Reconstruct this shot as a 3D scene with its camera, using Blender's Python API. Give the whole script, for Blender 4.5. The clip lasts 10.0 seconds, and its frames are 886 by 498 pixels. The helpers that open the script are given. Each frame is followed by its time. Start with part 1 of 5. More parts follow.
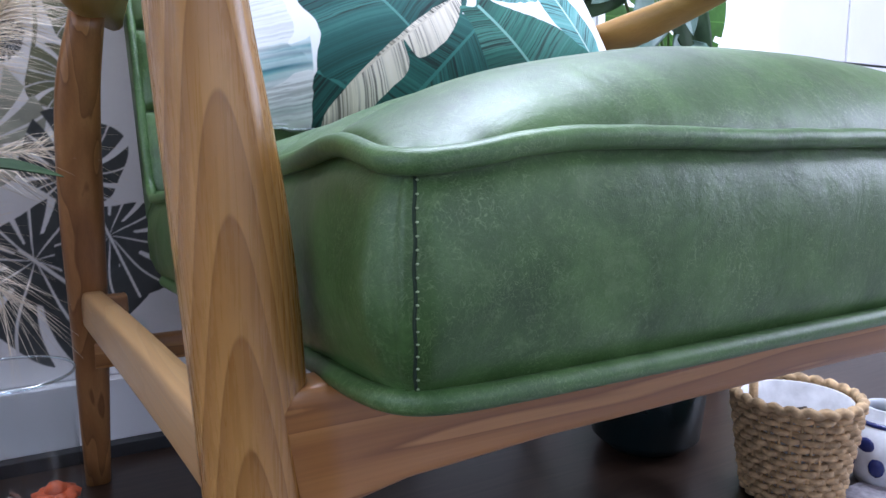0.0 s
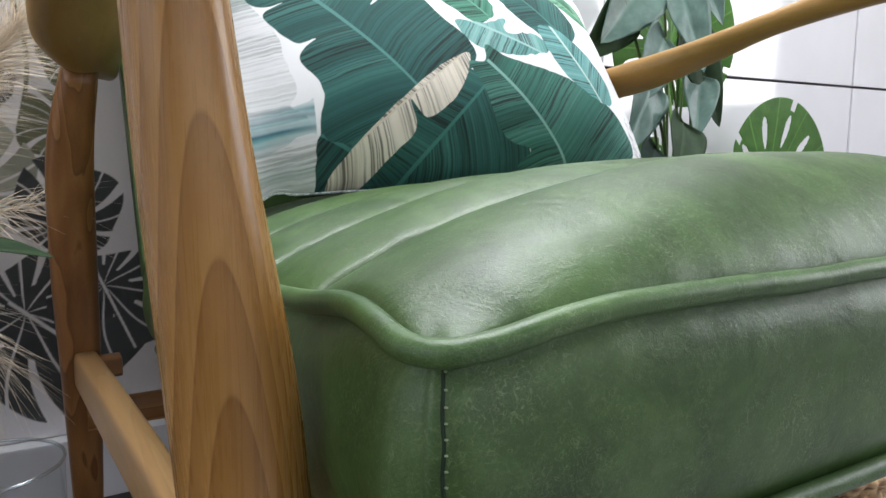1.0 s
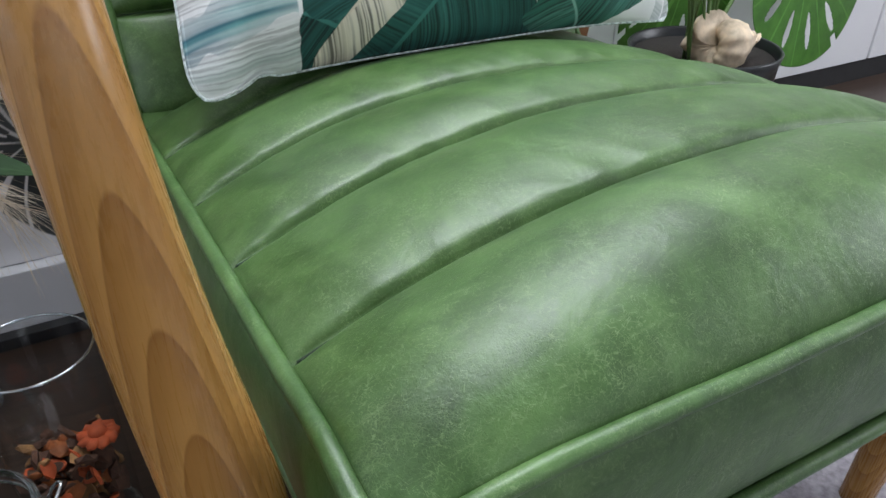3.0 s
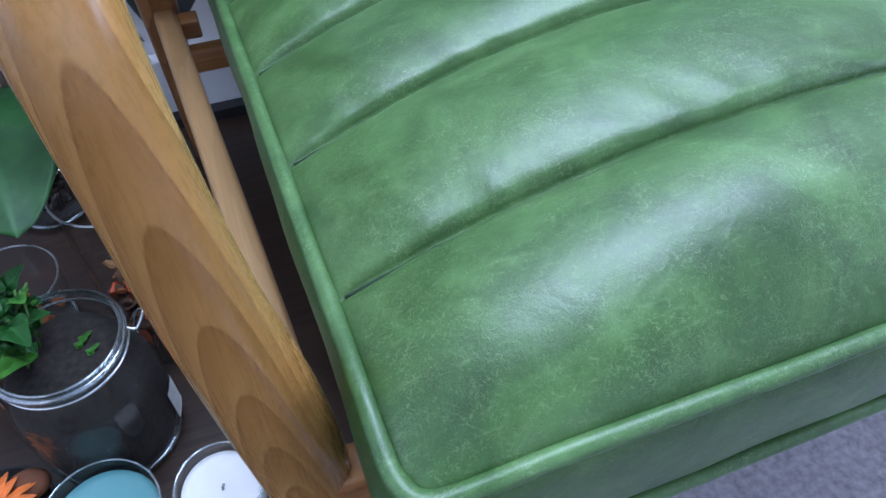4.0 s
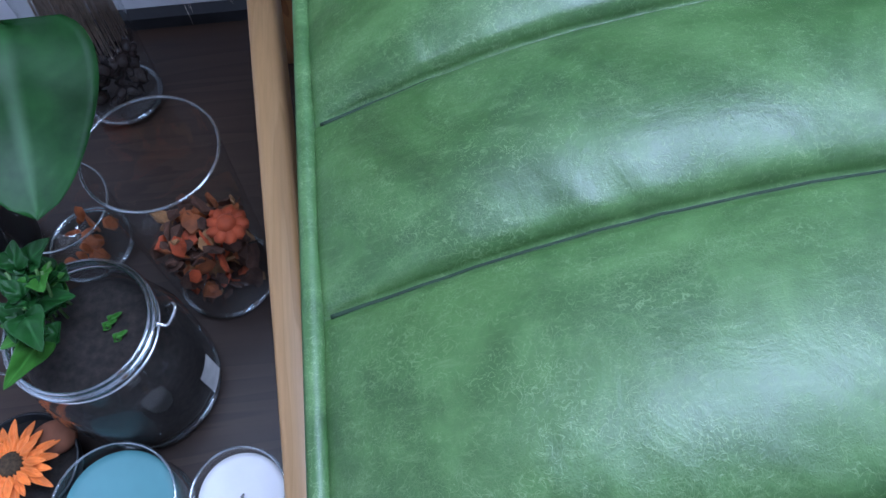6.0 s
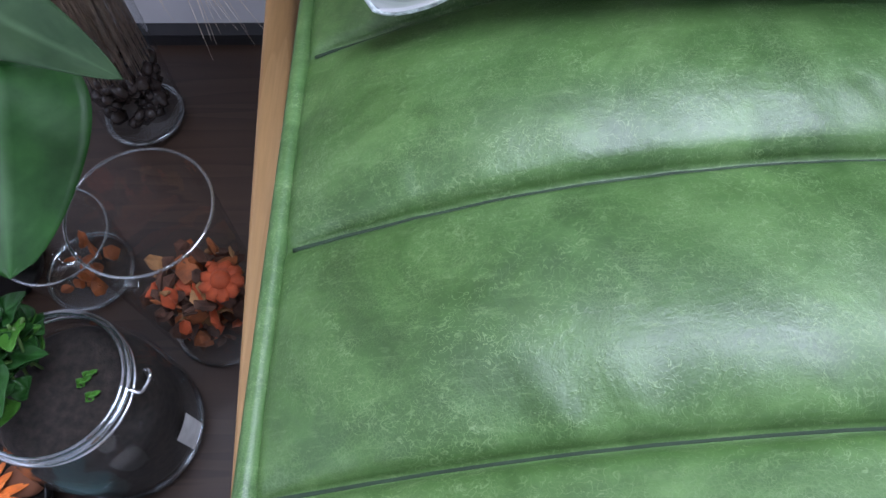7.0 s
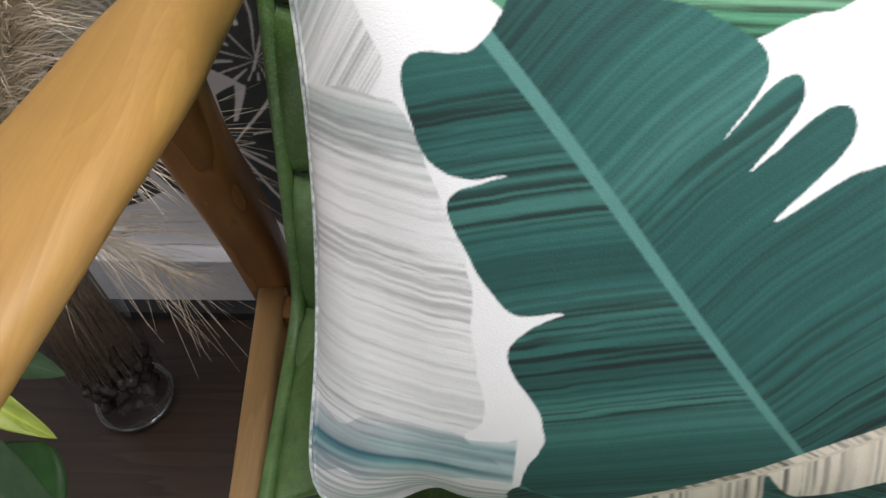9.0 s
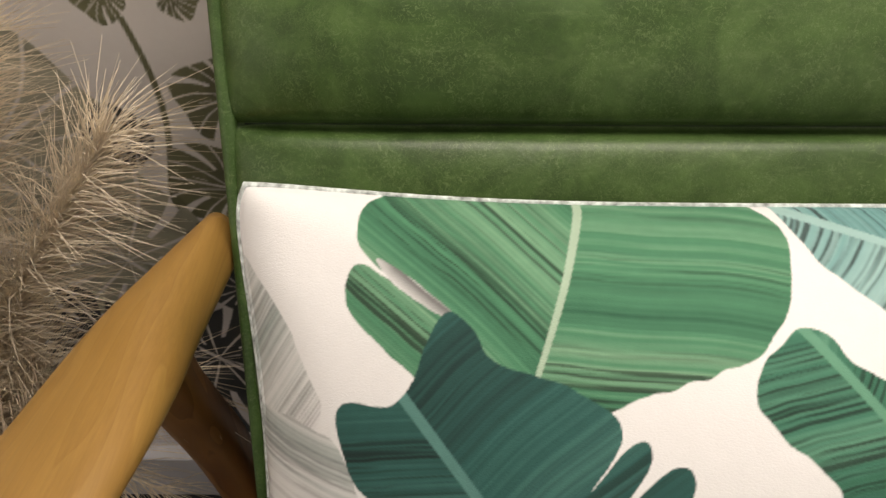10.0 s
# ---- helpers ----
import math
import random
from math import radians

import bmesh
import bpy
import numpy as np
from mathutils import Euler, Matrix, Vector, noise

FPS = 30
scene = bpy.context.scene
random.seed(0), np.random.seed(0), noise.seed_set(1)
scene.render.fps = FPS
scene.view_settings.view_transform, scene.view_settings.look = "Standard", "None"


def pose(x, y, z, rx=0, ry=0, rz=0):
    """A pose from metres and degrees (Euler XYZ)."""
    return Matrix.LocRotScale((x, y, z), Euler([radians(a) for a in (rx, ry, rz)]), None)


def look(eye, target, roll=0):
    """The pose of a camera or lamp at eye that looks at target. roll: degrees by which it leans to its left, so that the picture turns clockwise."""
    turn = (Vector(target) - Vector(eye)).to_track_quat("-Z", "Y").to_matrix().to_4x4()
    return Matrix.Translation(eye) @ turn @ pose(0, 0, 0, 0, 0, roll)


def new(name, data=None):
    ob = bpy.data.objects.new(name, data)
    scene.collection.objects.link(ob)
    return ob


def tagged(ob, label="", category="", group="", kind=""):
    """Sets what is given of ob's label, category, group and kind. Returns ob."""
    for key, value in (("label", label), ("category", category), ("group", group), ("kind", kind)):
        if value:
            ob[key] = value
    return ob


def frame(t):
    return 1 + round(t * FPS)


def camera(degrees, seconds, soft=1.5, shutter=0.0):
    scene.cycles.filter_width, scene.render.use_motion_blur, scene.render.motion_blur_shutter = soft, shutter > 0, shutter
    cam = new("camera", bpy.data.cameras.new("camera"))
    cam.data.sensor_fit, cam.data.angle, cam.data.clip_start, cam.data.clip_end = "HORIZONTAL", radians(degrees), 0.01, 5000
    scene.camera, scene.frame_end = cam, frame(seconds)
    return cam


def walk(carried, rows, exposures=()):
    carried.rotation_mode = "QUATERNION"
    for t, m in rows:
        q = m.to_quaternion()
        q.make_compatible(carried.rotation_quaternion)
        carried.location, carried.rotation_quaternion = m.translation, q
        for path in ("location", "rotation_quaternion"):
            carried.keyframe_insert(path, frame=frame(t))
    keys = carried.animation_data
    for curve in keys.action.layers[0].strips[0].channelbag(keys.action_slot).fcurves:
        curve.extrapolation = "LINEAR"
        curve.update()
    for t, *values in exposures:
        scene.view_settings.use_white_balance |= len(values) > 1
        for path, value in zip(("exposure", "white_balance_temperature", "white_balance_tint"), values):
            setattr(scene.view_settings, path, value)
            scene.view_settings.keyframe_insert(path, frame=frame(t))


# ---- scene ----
cam = camera(63.5, 10.0)
METRES, EYE, TILT, LEAN, TURN = 1.06, 0.46, -8.0, 0.0, -30.0
ROWS = [
    (0.0, 0.0, 0.0, 0.0, -0.0, 0.0, -0.0),
    (0.5, -0.0103, 0.0227, 0.01, -0.16, 0.42, -0.04),
    (1.0, -0.0114, 0.0324, 0.0654, -0.2, 0.23, -0.07),
    (1.5, -0.0012, 0.0359, 0.1115, -0.2, -1.44, -0.12),
    (2.0, 0.0034, 0.0332, 0.1863, 0.3, -8.51, -0.01),
    (2.5, 0.0081, 0.0499, 0.2199, 0.94, -16.49, -0.17),
    (3.0, 0.0096, 0.0637, 0.2385, 1.25, -23.78, -0.35),
    (4.5, 0.0169, 0.1667, 0.3328, 13.21, -48.56, -2.01),
    (5.0, 0.0084, 0.2307, 0.3422, 15.78, -51.68, -2.54),
    (5.5, -0.0242, 0.2881, 0.3424, 18.51, -54.89, -2.95),
    (7.0, -0.0514, 0.4331, 0.3459, 29.24, -57.79, -4.03),
    (7.5, -0.0858, 0.4833, 0.3676, 30.28, -57.27, -4.2),
    (8.0, -0.0978, 0.5203, 0.4011, 30.41, -55.04, -4.16),
    (8.5, -0.1052, 0.5435, 0.4309, 30.31, -51.61, -4.16),
    (9.0, -0.1033, 0.5607, 0.4721, 30.21, -47.21, -4.16),
    (9.5, -0.1094, 0.5672, 0.5143, 30.15, -42.04, -4.11),
    (10.0, -0.088, 0.5826, 0.5714, 30.16, -36.3, -4.07),
]
LIGHTNESS = [
    (0.0, 0.5, 5600, 20), (0.5, 0.25, 6700, 14), (1.0, 0.1, 6600, 14), (1.5, -0.05, 7100, 12), (2.0, -0.3, 7000, 12), (2.5, -0.1, 6800, 12), (3.0, 0.1, 6400, 12), (4.5, 0.35, 4800, 18), (5.5, 0.2, 4800, 19),
    (7.0, 0.35, 5700, 22), (7.5, 0.55, 6300, 25), (8.5, 0.15, 6500, 15), (9.0, -0.22, 7000, 16), (9.5, -0.6, 7900, 18), (10.0, -0.78, 8600, 19),
]
walk(cam, [(t, pose(0, 0, EYE, TILT, LEAN, TURN) @ pose(METRES * x, METRES * y, METRES * z, 90 + pitch, roll, yaw)) for t, x, y, z, yaw, pitch, roll in ROWS], LIGHTNESS)

# ---- room, light and exposure ----
ROOM_X0, ROOM_X1, ROOM_Y0, ROOM_Y1, ROOM_H = -1.6, 3.4, -2.6, 1.18, 2.5

world = bpy.data.worlds.new("world")
scene.world = world
world.use_nodes = True
wn, wl = world.node_tree.nodes, world.node_tree.links
sky = wn.new("ShaderNodeTexSky")
sky.sky_type, sky.sun_disc = "NISHITA", False
sky.sun_elevation, sky.sun_rotation = radians(40), radians(150)
wn["Background"].inputs["Strength"].default_value = 0.12
wl.new(sky.outputs["Color"], wn["Background"].inputs["Color"])


def area_lamp(name, m, sx, sy, power, colour):
    lamp = bpy.data.lights.new(name, "AREA")
    lamp.shape, lamp.size, lamp.size_y, lamp.energy, lamp.color = "RECTANGLE", sx, sy, power, colour
    ob = new(name, lamp)
    ob.matrix_world = m
    return ob


# daylight: an unseen overhead lamp placed by the leather's highlights, a tall east window
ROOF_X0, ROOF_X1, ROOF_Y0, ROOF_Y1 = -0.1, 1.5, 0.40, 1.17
EAST_Y0, EAST_Y1, EAST_Z0, EAST_Z1 = -1.5, 0.2, 0.78, 2.2
area_lamp("assumed_overhead_light", look((0.70, 0.785, ROOM_H + 0.08), (0.70, 0.784, 0.0)), 1.6, 0.77, 66.0, (0.90, 0.96, 1.0))
area_lamp("window_light_east", look((ROOM_X1 + 0.08, -0.65, 1.49), (0.0, -0.65, 1.49)), 1.70, 1.42, 40.0, (0.95, 0.98, 1.0))
# weaker fill lamps west and south, added to brighten the room
area_lamp("fill_light_west", look((ROOM_X0 - 0.02, -0.35, 1.45), (0.3, 0.8, 0.5)), 1.9, 1.5, 11.0, (0.96, 0.98, 1.0))
area_lamp("fill_light_south", look((0.9, ROOM_Y0 - 0.02, 1.45), (0.9, 0.5, 0.7)), 2.2, 1.7, 1.5, (0.95, 0.98, 1.0))


# ---- materials ----
def material(name):
    m = bpy.data.materials.new(name)
    m.use_nodes = True
    return m, m.node_tree.nodes, m.node_tree.links, m.node_tree.nodes["Principled BSDF"]


def node(nodes, kind, **values):
    n = nodes.new(kind)
    for key, value in values.items():
        n.inputs[key].default_value = value
    return n


def ramp(nodes, links, source, stops):
    r = nodes.new("ShaderNodeValToRGB")
    while len(r.color_ramp.elements) < len(stops):
        r.color_ramp.elements.new(0.5)
    for e, (p, c) in zip(r.color_ramp.elements, stops):
        e.position, e.color = p, (*c, 1) if len(c) == 3 else c
    links.new(source, r.inputs["Fac"])
    return r.outputs["Color"]


def blend(nodes, links, fac, a, b, kind="MIX"):
    m = nodes.new("ShaderNodeMix")
    m.data_type, m.blend_type = "RGBA", kind
    for socket, value in ((m.inputs["Factor"], fac), (m.inputs["A"], a), (m.inputs["B"], b)):
        if hasattr(value, "links"):
            links.new(value, socket)
        elif isinstance(value, (int, float)):
            socket.default_value = value
        else:
            socket.default_value = (*value, 1)
    return m.outputs["Result"]


def coords(nodes, links, scale=(1, 1, 1), rot=(0, 0, 0), kind="Object"):
    t, m = nodes.new("ShaderNodeTexCoord"), nodes.new("ShaderNodeMapping")
    m.inputs["Scale"].default_value, m.inputs["Rotation"].default_value = scale, rot
    links.new(t.outputs[kind], m.inputs["Vector"])
    return m.outputs["Vector"]


def noise_of(nodes, links, vector, scale, detail=4.0, rough=0.55, distort=0.0):
    n = node(nodes, "ShaderNodeTexNoise", Scale=scale, Detail=detail, Roughness=rough, Distortion=distort)
    links.new(vector, n.inputs["Vector"])
    return n.outputs["Fac"]


def bump(nodes, links, bsdf, height, strength, distance, previous=None):
    b = node(nodes, "ShaderNodeBump", Strength=strength, Distance=distance)
    links.new(height, b.inputs["Height"])
    if previous:
        links.new(previous, b.inputs["Normal"])
    links.new(b.outputs["Normal"], bsdf.inputs["Normal"])
    return b.outputs["Normal"]


def arithmetic(n, l, kind, a, b):
    m = n.new("ShaderNodeMath")
    m.operation = kind
    for socket, value in zip(m.inputs, (a, b)):
        if value is None:
            continue
        if isinstance(value, (int, float)):
            socket.default_value = value
        else:
            l.new(value, socket)
    return m.outputs[0]


def leather(name, low, mid, high):
    m, n, l, b = material(name)
    v = coords(n, l)
    patches = noise_of(n, l, v, 13.0, 6.0, 0.62, 1.0)
    colour = ramp(n, l, patches, [(0.22, low), (0.46, mid), (0.74, high)])
    fine = noise_of(n, l, v, 60.0, 5.0, 0.7, 0.3)
    colour = blend(n, l, 0.5, colour, ramp(n, l, fine, [(0.3, (0.35, 0.35, 0.35)), (0.7, (0.65, 0.65, 0.65))]), "OVERLAY")
    # fine pale creases between the pores of the hide, denser in worn patches
    warp = node(n, "ShaderNodeTexNoise", Scale=38.0, Detail=4.0)
    l.new(v, warp.inputs["Vector"])
    moved = n.new("ShaderNodeVectorMath")
    moved.operation = "MULTIPLY_ADD"
    moved.inputs[1].default_value = (0.018, 0.018, 0.018)
    l.new(warp.outputs["Color"], moved.inputs[0])
    l.new(v, moved.inputs[2])
    c = node(n, "ShaderNodeTexVoronoi", Scale=620.0)
    c.feature = "DISTANCE_TO_EDGE"
    l.new(moved.outputs[0], c.inputs["Vector"])
    pores = c.outputs["Distance"]
    pale = (high[0] * 1.9 + 0.04, high[1] * 1.5 + 0.04, high[2] * 1.9 + 0.04)

    def creases(scale, width, warp_by):
        ridge = arithmetic(n, l, "ABSOLUTE", arithmetic(n, l, "SUBTRACT", noise_of(n, l, v, scale, 1.5, 0.5, warp_by), 0.5), None)
        return ramp(n, l, ridge, [(0.0, (1, 1, 1)), (width, (0, 0, 0))])

    def worn(size, cut):
        return ramp(n, l, noise_of(n, l, v, size, 5.0, 0.7, 1.2), [(cut, (0, 0, 0)), (cut + 0.25, (1, 1, 1))])

    hair = creases(190.0, 0.028, 1.5)
    for line, weight, size, cut in ((ramp(n, l, pores, [(0.0, (1, 1, 1)), (0.13, (0, 0, 0))]), 0.26, 16.0, 0.42), (hair, 0.6, 20.0, 0.40), (creases(95.0, 0.014, 2.0), 0.6, 11.0, 0.44)):
        masked = blend(n, l, 1.0, line, worn(size, cut), "MULTIPLY")
        colour = blend(n, l, blend(n, l, weight, (0, 0, 0), masked), colour, pale)
    # faint long scuffs
    scuff = noise_of(n, l, coords(n, l, (1, 5, 1), (0, 0, 0.7)), 55.0, 6.0, 0.75, 0.4)
    colour = blend(n, l, ramp(n, l, scuff, [(0.55, (0, 0, 0)), (0.75, (0.3, 0.3, 0.3))]), colour, pale)
    l.new(colour, b.inputs["Base Color"])
    l.new(ramp(n, l, fine, [(0.2, (0.35, 0.35, 0.35)), (0.8, (0.47, 0.47, 0.47))]), b.inputs["Roughness"])
    b.inputs["Specular IOR Level"].default_value = 0.5
    first = bump(n, l, b, pores, 0.22, 0.0004)
    second = bump(n, l, b, hair, 0.15, 0.0004, first)
    bump(n, l, b, noise_of(n, l, v, 30.0, 4.0, 0.55, 0.6), 0.3, 0.0035, second)
    return m


def wood(name, dark, mid, light, axis="Z", rough=0.34, arches=None, lines=24.0, contrast=1.0):
    """Oiled wood, its fibre along an axis. arches: (x of the heart, spacing) gives nested cathedral figures up a post."""
    m, n, l, b = material(name)
    plain_v = coords(n, l)
    stretch = {"Z": (1, 1, 0.06), "Y": (1, 0.06, 1), "X": (0.06, 1, 1)}[axis]
    drift = noise_of(n, l, coords(n, l, stretch), lines, 2.0, 0.5)
    if arches:
        xyz = n.new("ShaderNodeSeparateXYZ")
        l.new(plain_v, xyz.inputs[0])
        off = arithmetic(n, l, "ABSOLUTE", arithmetic(n, l, "SUBTRACT", xyz.outputs[0], arches[2]), None)
        heart = arithmetic(n, l, "SUBTRACT", arithmetic(n, l, "SUBTRACT", arches[2] - arches[0], off), arithmetic(n, l, "MULTIPLY", xyz.outputs[2], -0.055))
        curve = arithmetic(n, l, "MULTIPLY", arithmetic(n, l, "POWER", arithmetic(n, l, "ABSOLUTE", heart, None), 2.0), 330.0)
        phase = arithmetic(n, l, "DIVIDE", arithmetic(n, l, "ADD", curve, xyz.outputs[2]), arches[1])
        phase = arithmetic(n, l, "ADD", phase, arithmetic(n, l, "MULTIPLY", drift, 0.55))
    else:
        phase = arithmetic(n, l, "MULTIPLY", drift, 7.0)
    ring = arithmetic(n, l, "FRACT", phase, None)
    colour = ramp(n, l, ring, [(0.0, light), (0.45, mid), (0.86, tuple(0.5 * (p + q) for p, q in zip(mid, dark))), (0.95, dark), (1.0, light)])
    colour = blend(n, l, 1.0 - contrast, colour, mid)
    f = noise_of(n, l, coords(n, l, {"Z": (1, 1, 0.02), "Y": (1, 0.02, 1), "X": (0.02, 1, 1)}[axis]), 520.0, 4.0, 0.65)
    colour = blend(n, l, 0.4, colour, ramp(n, l, f, [(0.3, (0.38, 0.38, 0.38)), (0.7, (0.6, 0.6, 0.6))]), "OVERLAY")
    blotch = noise_of(n, l, coords(n, l, stretch), 14.0, 3.0)
    colour = blend(n, l, 0.35, colour, ramp(n, l, blotch, [(0.3, (0.38, 0.38, 0.38)), (0.7, (0.62, 0.62, 0.62))]), "OVERLAY")
    l.new(colour, b.inputs["Base Color"])
    l.new(ramp(n, l, f, [(0.2, (rough - 0.06,) * 3), (0.8, (rough + 0.08,) * 3)]), b.inputs["Roughness"])
    bump(n, l, b, f, 0.1, 0.0004)
    return m


def plain(name, colour, rough, grain=40.0, amount=0.2, metal=0.0, relief=0.0005):
    m, n, l, b = material(name)
    v = coords(n, l)
    g = noise_of(n, l, v, grain, 5.0)
    low = tuple(c * (1 - amount) for c in colour)
    high = tuple(min(1, c * (1 + amount)) for c in colour)
    l.new(ramp(n, l, g, [(0.3, low), (0.7, high)]), b.inputs["Base Color"])
    b.inputs["Roughness"].default_value, b.inputs["Metallic"].default_value = rough, metal
    bump(n, l, b, noise_of(n, l, v, grain * 4, 3.0), 0.2, relief)
    return m


def glass(name, tint=(0.96, 0.98, 0.98), least=0.05):
    """Thin clear glass: the light goes straight through, and the gloss grows towards the edges."""
    m, n, l, b = material(name)
    clear, gloss, mix, weight = n.new("ShaderNodeBsdfTransparent"), n.new("ShaderNodeBsdfGlossy"), n.new("ShaderNodeMixShader"), n.new("ShaderNodeLayerWeight")
    clear.inputs["Color"].default_value = (*tint, 1)
    gloss.inputs["Roughness"].default_value = 0.05
    weight.inputs["Blend"].default_value = 0.5
    l.new(ramp(n, l, weight.outputs["Facing"], [(0.0, (least,) * 3), (0.6, (0.04 + least,) * 3), (0.85, (0.23 + least,) * 3), (1.0, (0.8, 0.8, 0.8))]), mix.inputs[0])
    l.new(clear.outputs[0], mix.inputs[1])
    l.new(gloss.outputs[0], mix.inputs[2])
    l.new(mix.outputs[0], n["Material Output"].inputs["Surface"])
    return m


def printed(name, rough=0.8, weave=0.0):
    """Cloth or paper whose printed colours lie on the mesh as the attribute 'print'."""
    m, n, l, b = material(name)
    a = n.new("ShaderNodeAttribute")
    a.attribute_name = "print"
    v = coords(n, l)
    g = noise_of(n, l, v, 160.0, 3.0)
    colour = blend(n, l, 0.25, a.outputs["Color"], ramp(n, l, g, [(0.3, (0.42, 0.42, 0.42)), (0.7, (0.58, 0.58, 0.58))]), "OVERLAY")
    l.new(colour, b.inputs["Base Color"])
    b.inputs["Roughness"].default_value = rough
    if weave:
        bump(n, l, b, noise_of(n, l, coords(n, l, (1, 2.2, 1), (0.5, 0.4, 0.7)), weave * 2, 2.0), 0.3, 0.0006)
    return m


GREEN = leather("green_leather", (0.018, 0.047, 0.009), (0.038, 0.089, 0.019), (0.080, 0.158, 0.043))
PIPING = leather("green_piping_leather", (0.018, 0.05, 0.012), (0.045, 0.105, 0.026), (0.10, 0.19, 0.058))
OAK = wood("oiled_ash_upright", (0.225, 0.098, 0.021), (0.345, 0.170, 0.042), (0.43, 0.228, 0.064), "Z", 0.27, (0.097, 0.056, 0.4305), 24.0, 0.8)
OAK_PLAIN = wood("oiled_ash_plain_upright", (0.15, 0.06, 0.018), (0.23, 0.10, 0.031), (0.29, 0.135, 0.045), "Z")
OAK_ARM = wood("oiled_ash_lengthwise", (0.28, 0.142, 0.036), (0.37, 0.202, 0.055), (0.42, 0.245, 0.072), "Y", 0.36, None, 30.0, 0.32)
# the rails' wood is paled to carry the light falling from above
OAK_RAIL = wood("lit_ash_lengthwise", (0.33, 0.185, 0.07), (0.43, 0.255, 0.105), (0.49, 0.31, 0.14), "Y", 0.38, None, 30.0, 0.35)
OAK_CROSS = wood("oiled_ash_crosswise", (0.19, 0.078, 0.022), (0.30, 0.135, 0.04), (0.37, 0.18, 0.058), "X")
FLOOR = wood("dark_stained_floorboard", (0.020, 0.011, 0.007), (0.037, 0.021, 0.0135), (0.047, 0.028, 0.018), "X", 0.34, None, 20.0, 0.7)
WHITE = plain("white_lacquer", (0.78, 0.78, 0.80), 0.07, 8.0, 0.02, 0.0, 0.0002)
WHITE.node_tree.nodes["Principled BSDF"].inputs["Specular IOR Level"].default_value = 0.9
WALLPAINT = plain("white_wall_paint", (0.76, 0.75, 0.76), 0.7, 30.0, 0.04)
BLACK = plain("black_skirting_paint", (0.018, 0.018, 0.02), 0.45)
RUG = plain("grey_rug_pile", (0.30, 0.28, 0.31), 0.95, 120.0, 0.3, 0.0, 0.003)
THREAD = plain("pale_green_thread", (0.30, 0.38, 0.22), 0.8)
GLASS = glass("clear_glass")
GLASS_RIM = glass("thick_glass_edge", (0.80, 0.88, 0.92), 0.3)


# ---- building helpers ----
def part(name, bm, mat, parent=None, label="", smooth=True):
    me = bpy.data.meshes.new(name)
    bm.normal_update()
    bm.to_mesh(me)
    bm.free()
    for p in me.polygons:
        p.use_smooth = smooth
    for one in (mat if isinstance(mat, (list, tuple)) else [mat]):
        me.materials.append(one)
    ob = new(name, me)
    ob.parent = parent
    if label:
        tagged(ob, label)
    return ob


def thing(name, place, label, category, group="", kind=""):
    ob = new(name)
    ob.empty_display_size = 0.05
    ob.location = place
    return tagged(ob, label, category, group, kind)


def box(bm, x0, x1, y0, y1, z0, z1, bevel=0.0, segments=2):
    m = Matrix.Translation(((x0 + x1) / 2, (y0 + y1) / 2, (z0 + z1) / 2)) @ Matrix.Diagonal((x1 - x0, y1 - y0, z1 - z0, 1))
    made = bmesh.ops.create_cube(bm, size=1, matrix=m)["verts"]
    if bevel:
        edges = list({e for v in made for e in v.link_edges})
        bmesh.ops.bevel(bm, geom=edges, offset=bevel, segments=segments, affect="EDGES", profile=0.6)
    return bm


def lathe(bm, profile, segments=48, centre=(0, 0, 0), ripple=None):
    """Turn a profile of (radius, height) round the z axis; radius 0 closes the end."""
    rings = []
    for r, z in profile:
        if r <= 1e-6:
            rings.append([bm.verts.new((centre[0], centre[1], centre[2] + z))])
            continue
        ring = []
        for i in range(segments):
            a = 2 * math.pi * i / segments
            rr = r * (1 + (ripple(a, z) if ripple else 0))
            ring.append(bm.verts.new((centre[0] + rr * math.cos(a), centre[1] + rr * math.sin(a), centre[2] + z)))
        rings.append(ring)
    for a, b in zip(rings, rings[1:]):
        for i in range(segments):
            j = (i + 1) % segments
            if len(a) == 1 and len(b) == 1:
                continue
            if len(a) == 1:
                bm.faces.new((a[0], b[j], b[i]))
            elif len(b) == 1:
                bm.faces.new((a[i], a[j], b[0]))
            else:
                bm.faces.new((a[i], a[j], b[j], b[i]))
    return bm


def spline(points, steps):
    """Points along a smooth curve through the given ones (tuples of any length)."""
    p = [np.array(q, float) for q in points]
    p = [2 * p[0] - p[1]] + p + [2 * p[-1] - p[-2]]
    out = []
    for i in range(1, len(p) - 2):
        for k in range(steps):
            t = k / steps
            out.append(0.5 * (2 * p[i] + (p[i + 1] - p[i - 1]) * t + (2 * p[i - 1] - 5 * p[i] + 4 * p[i + 1] - p[i + 2]) * t * t
                              + (3 * p[i] - p[i - 1] - 3 * p[i + 1] + p[i + 2]) * t ** 3))
    out.append(p[-2])
    return out


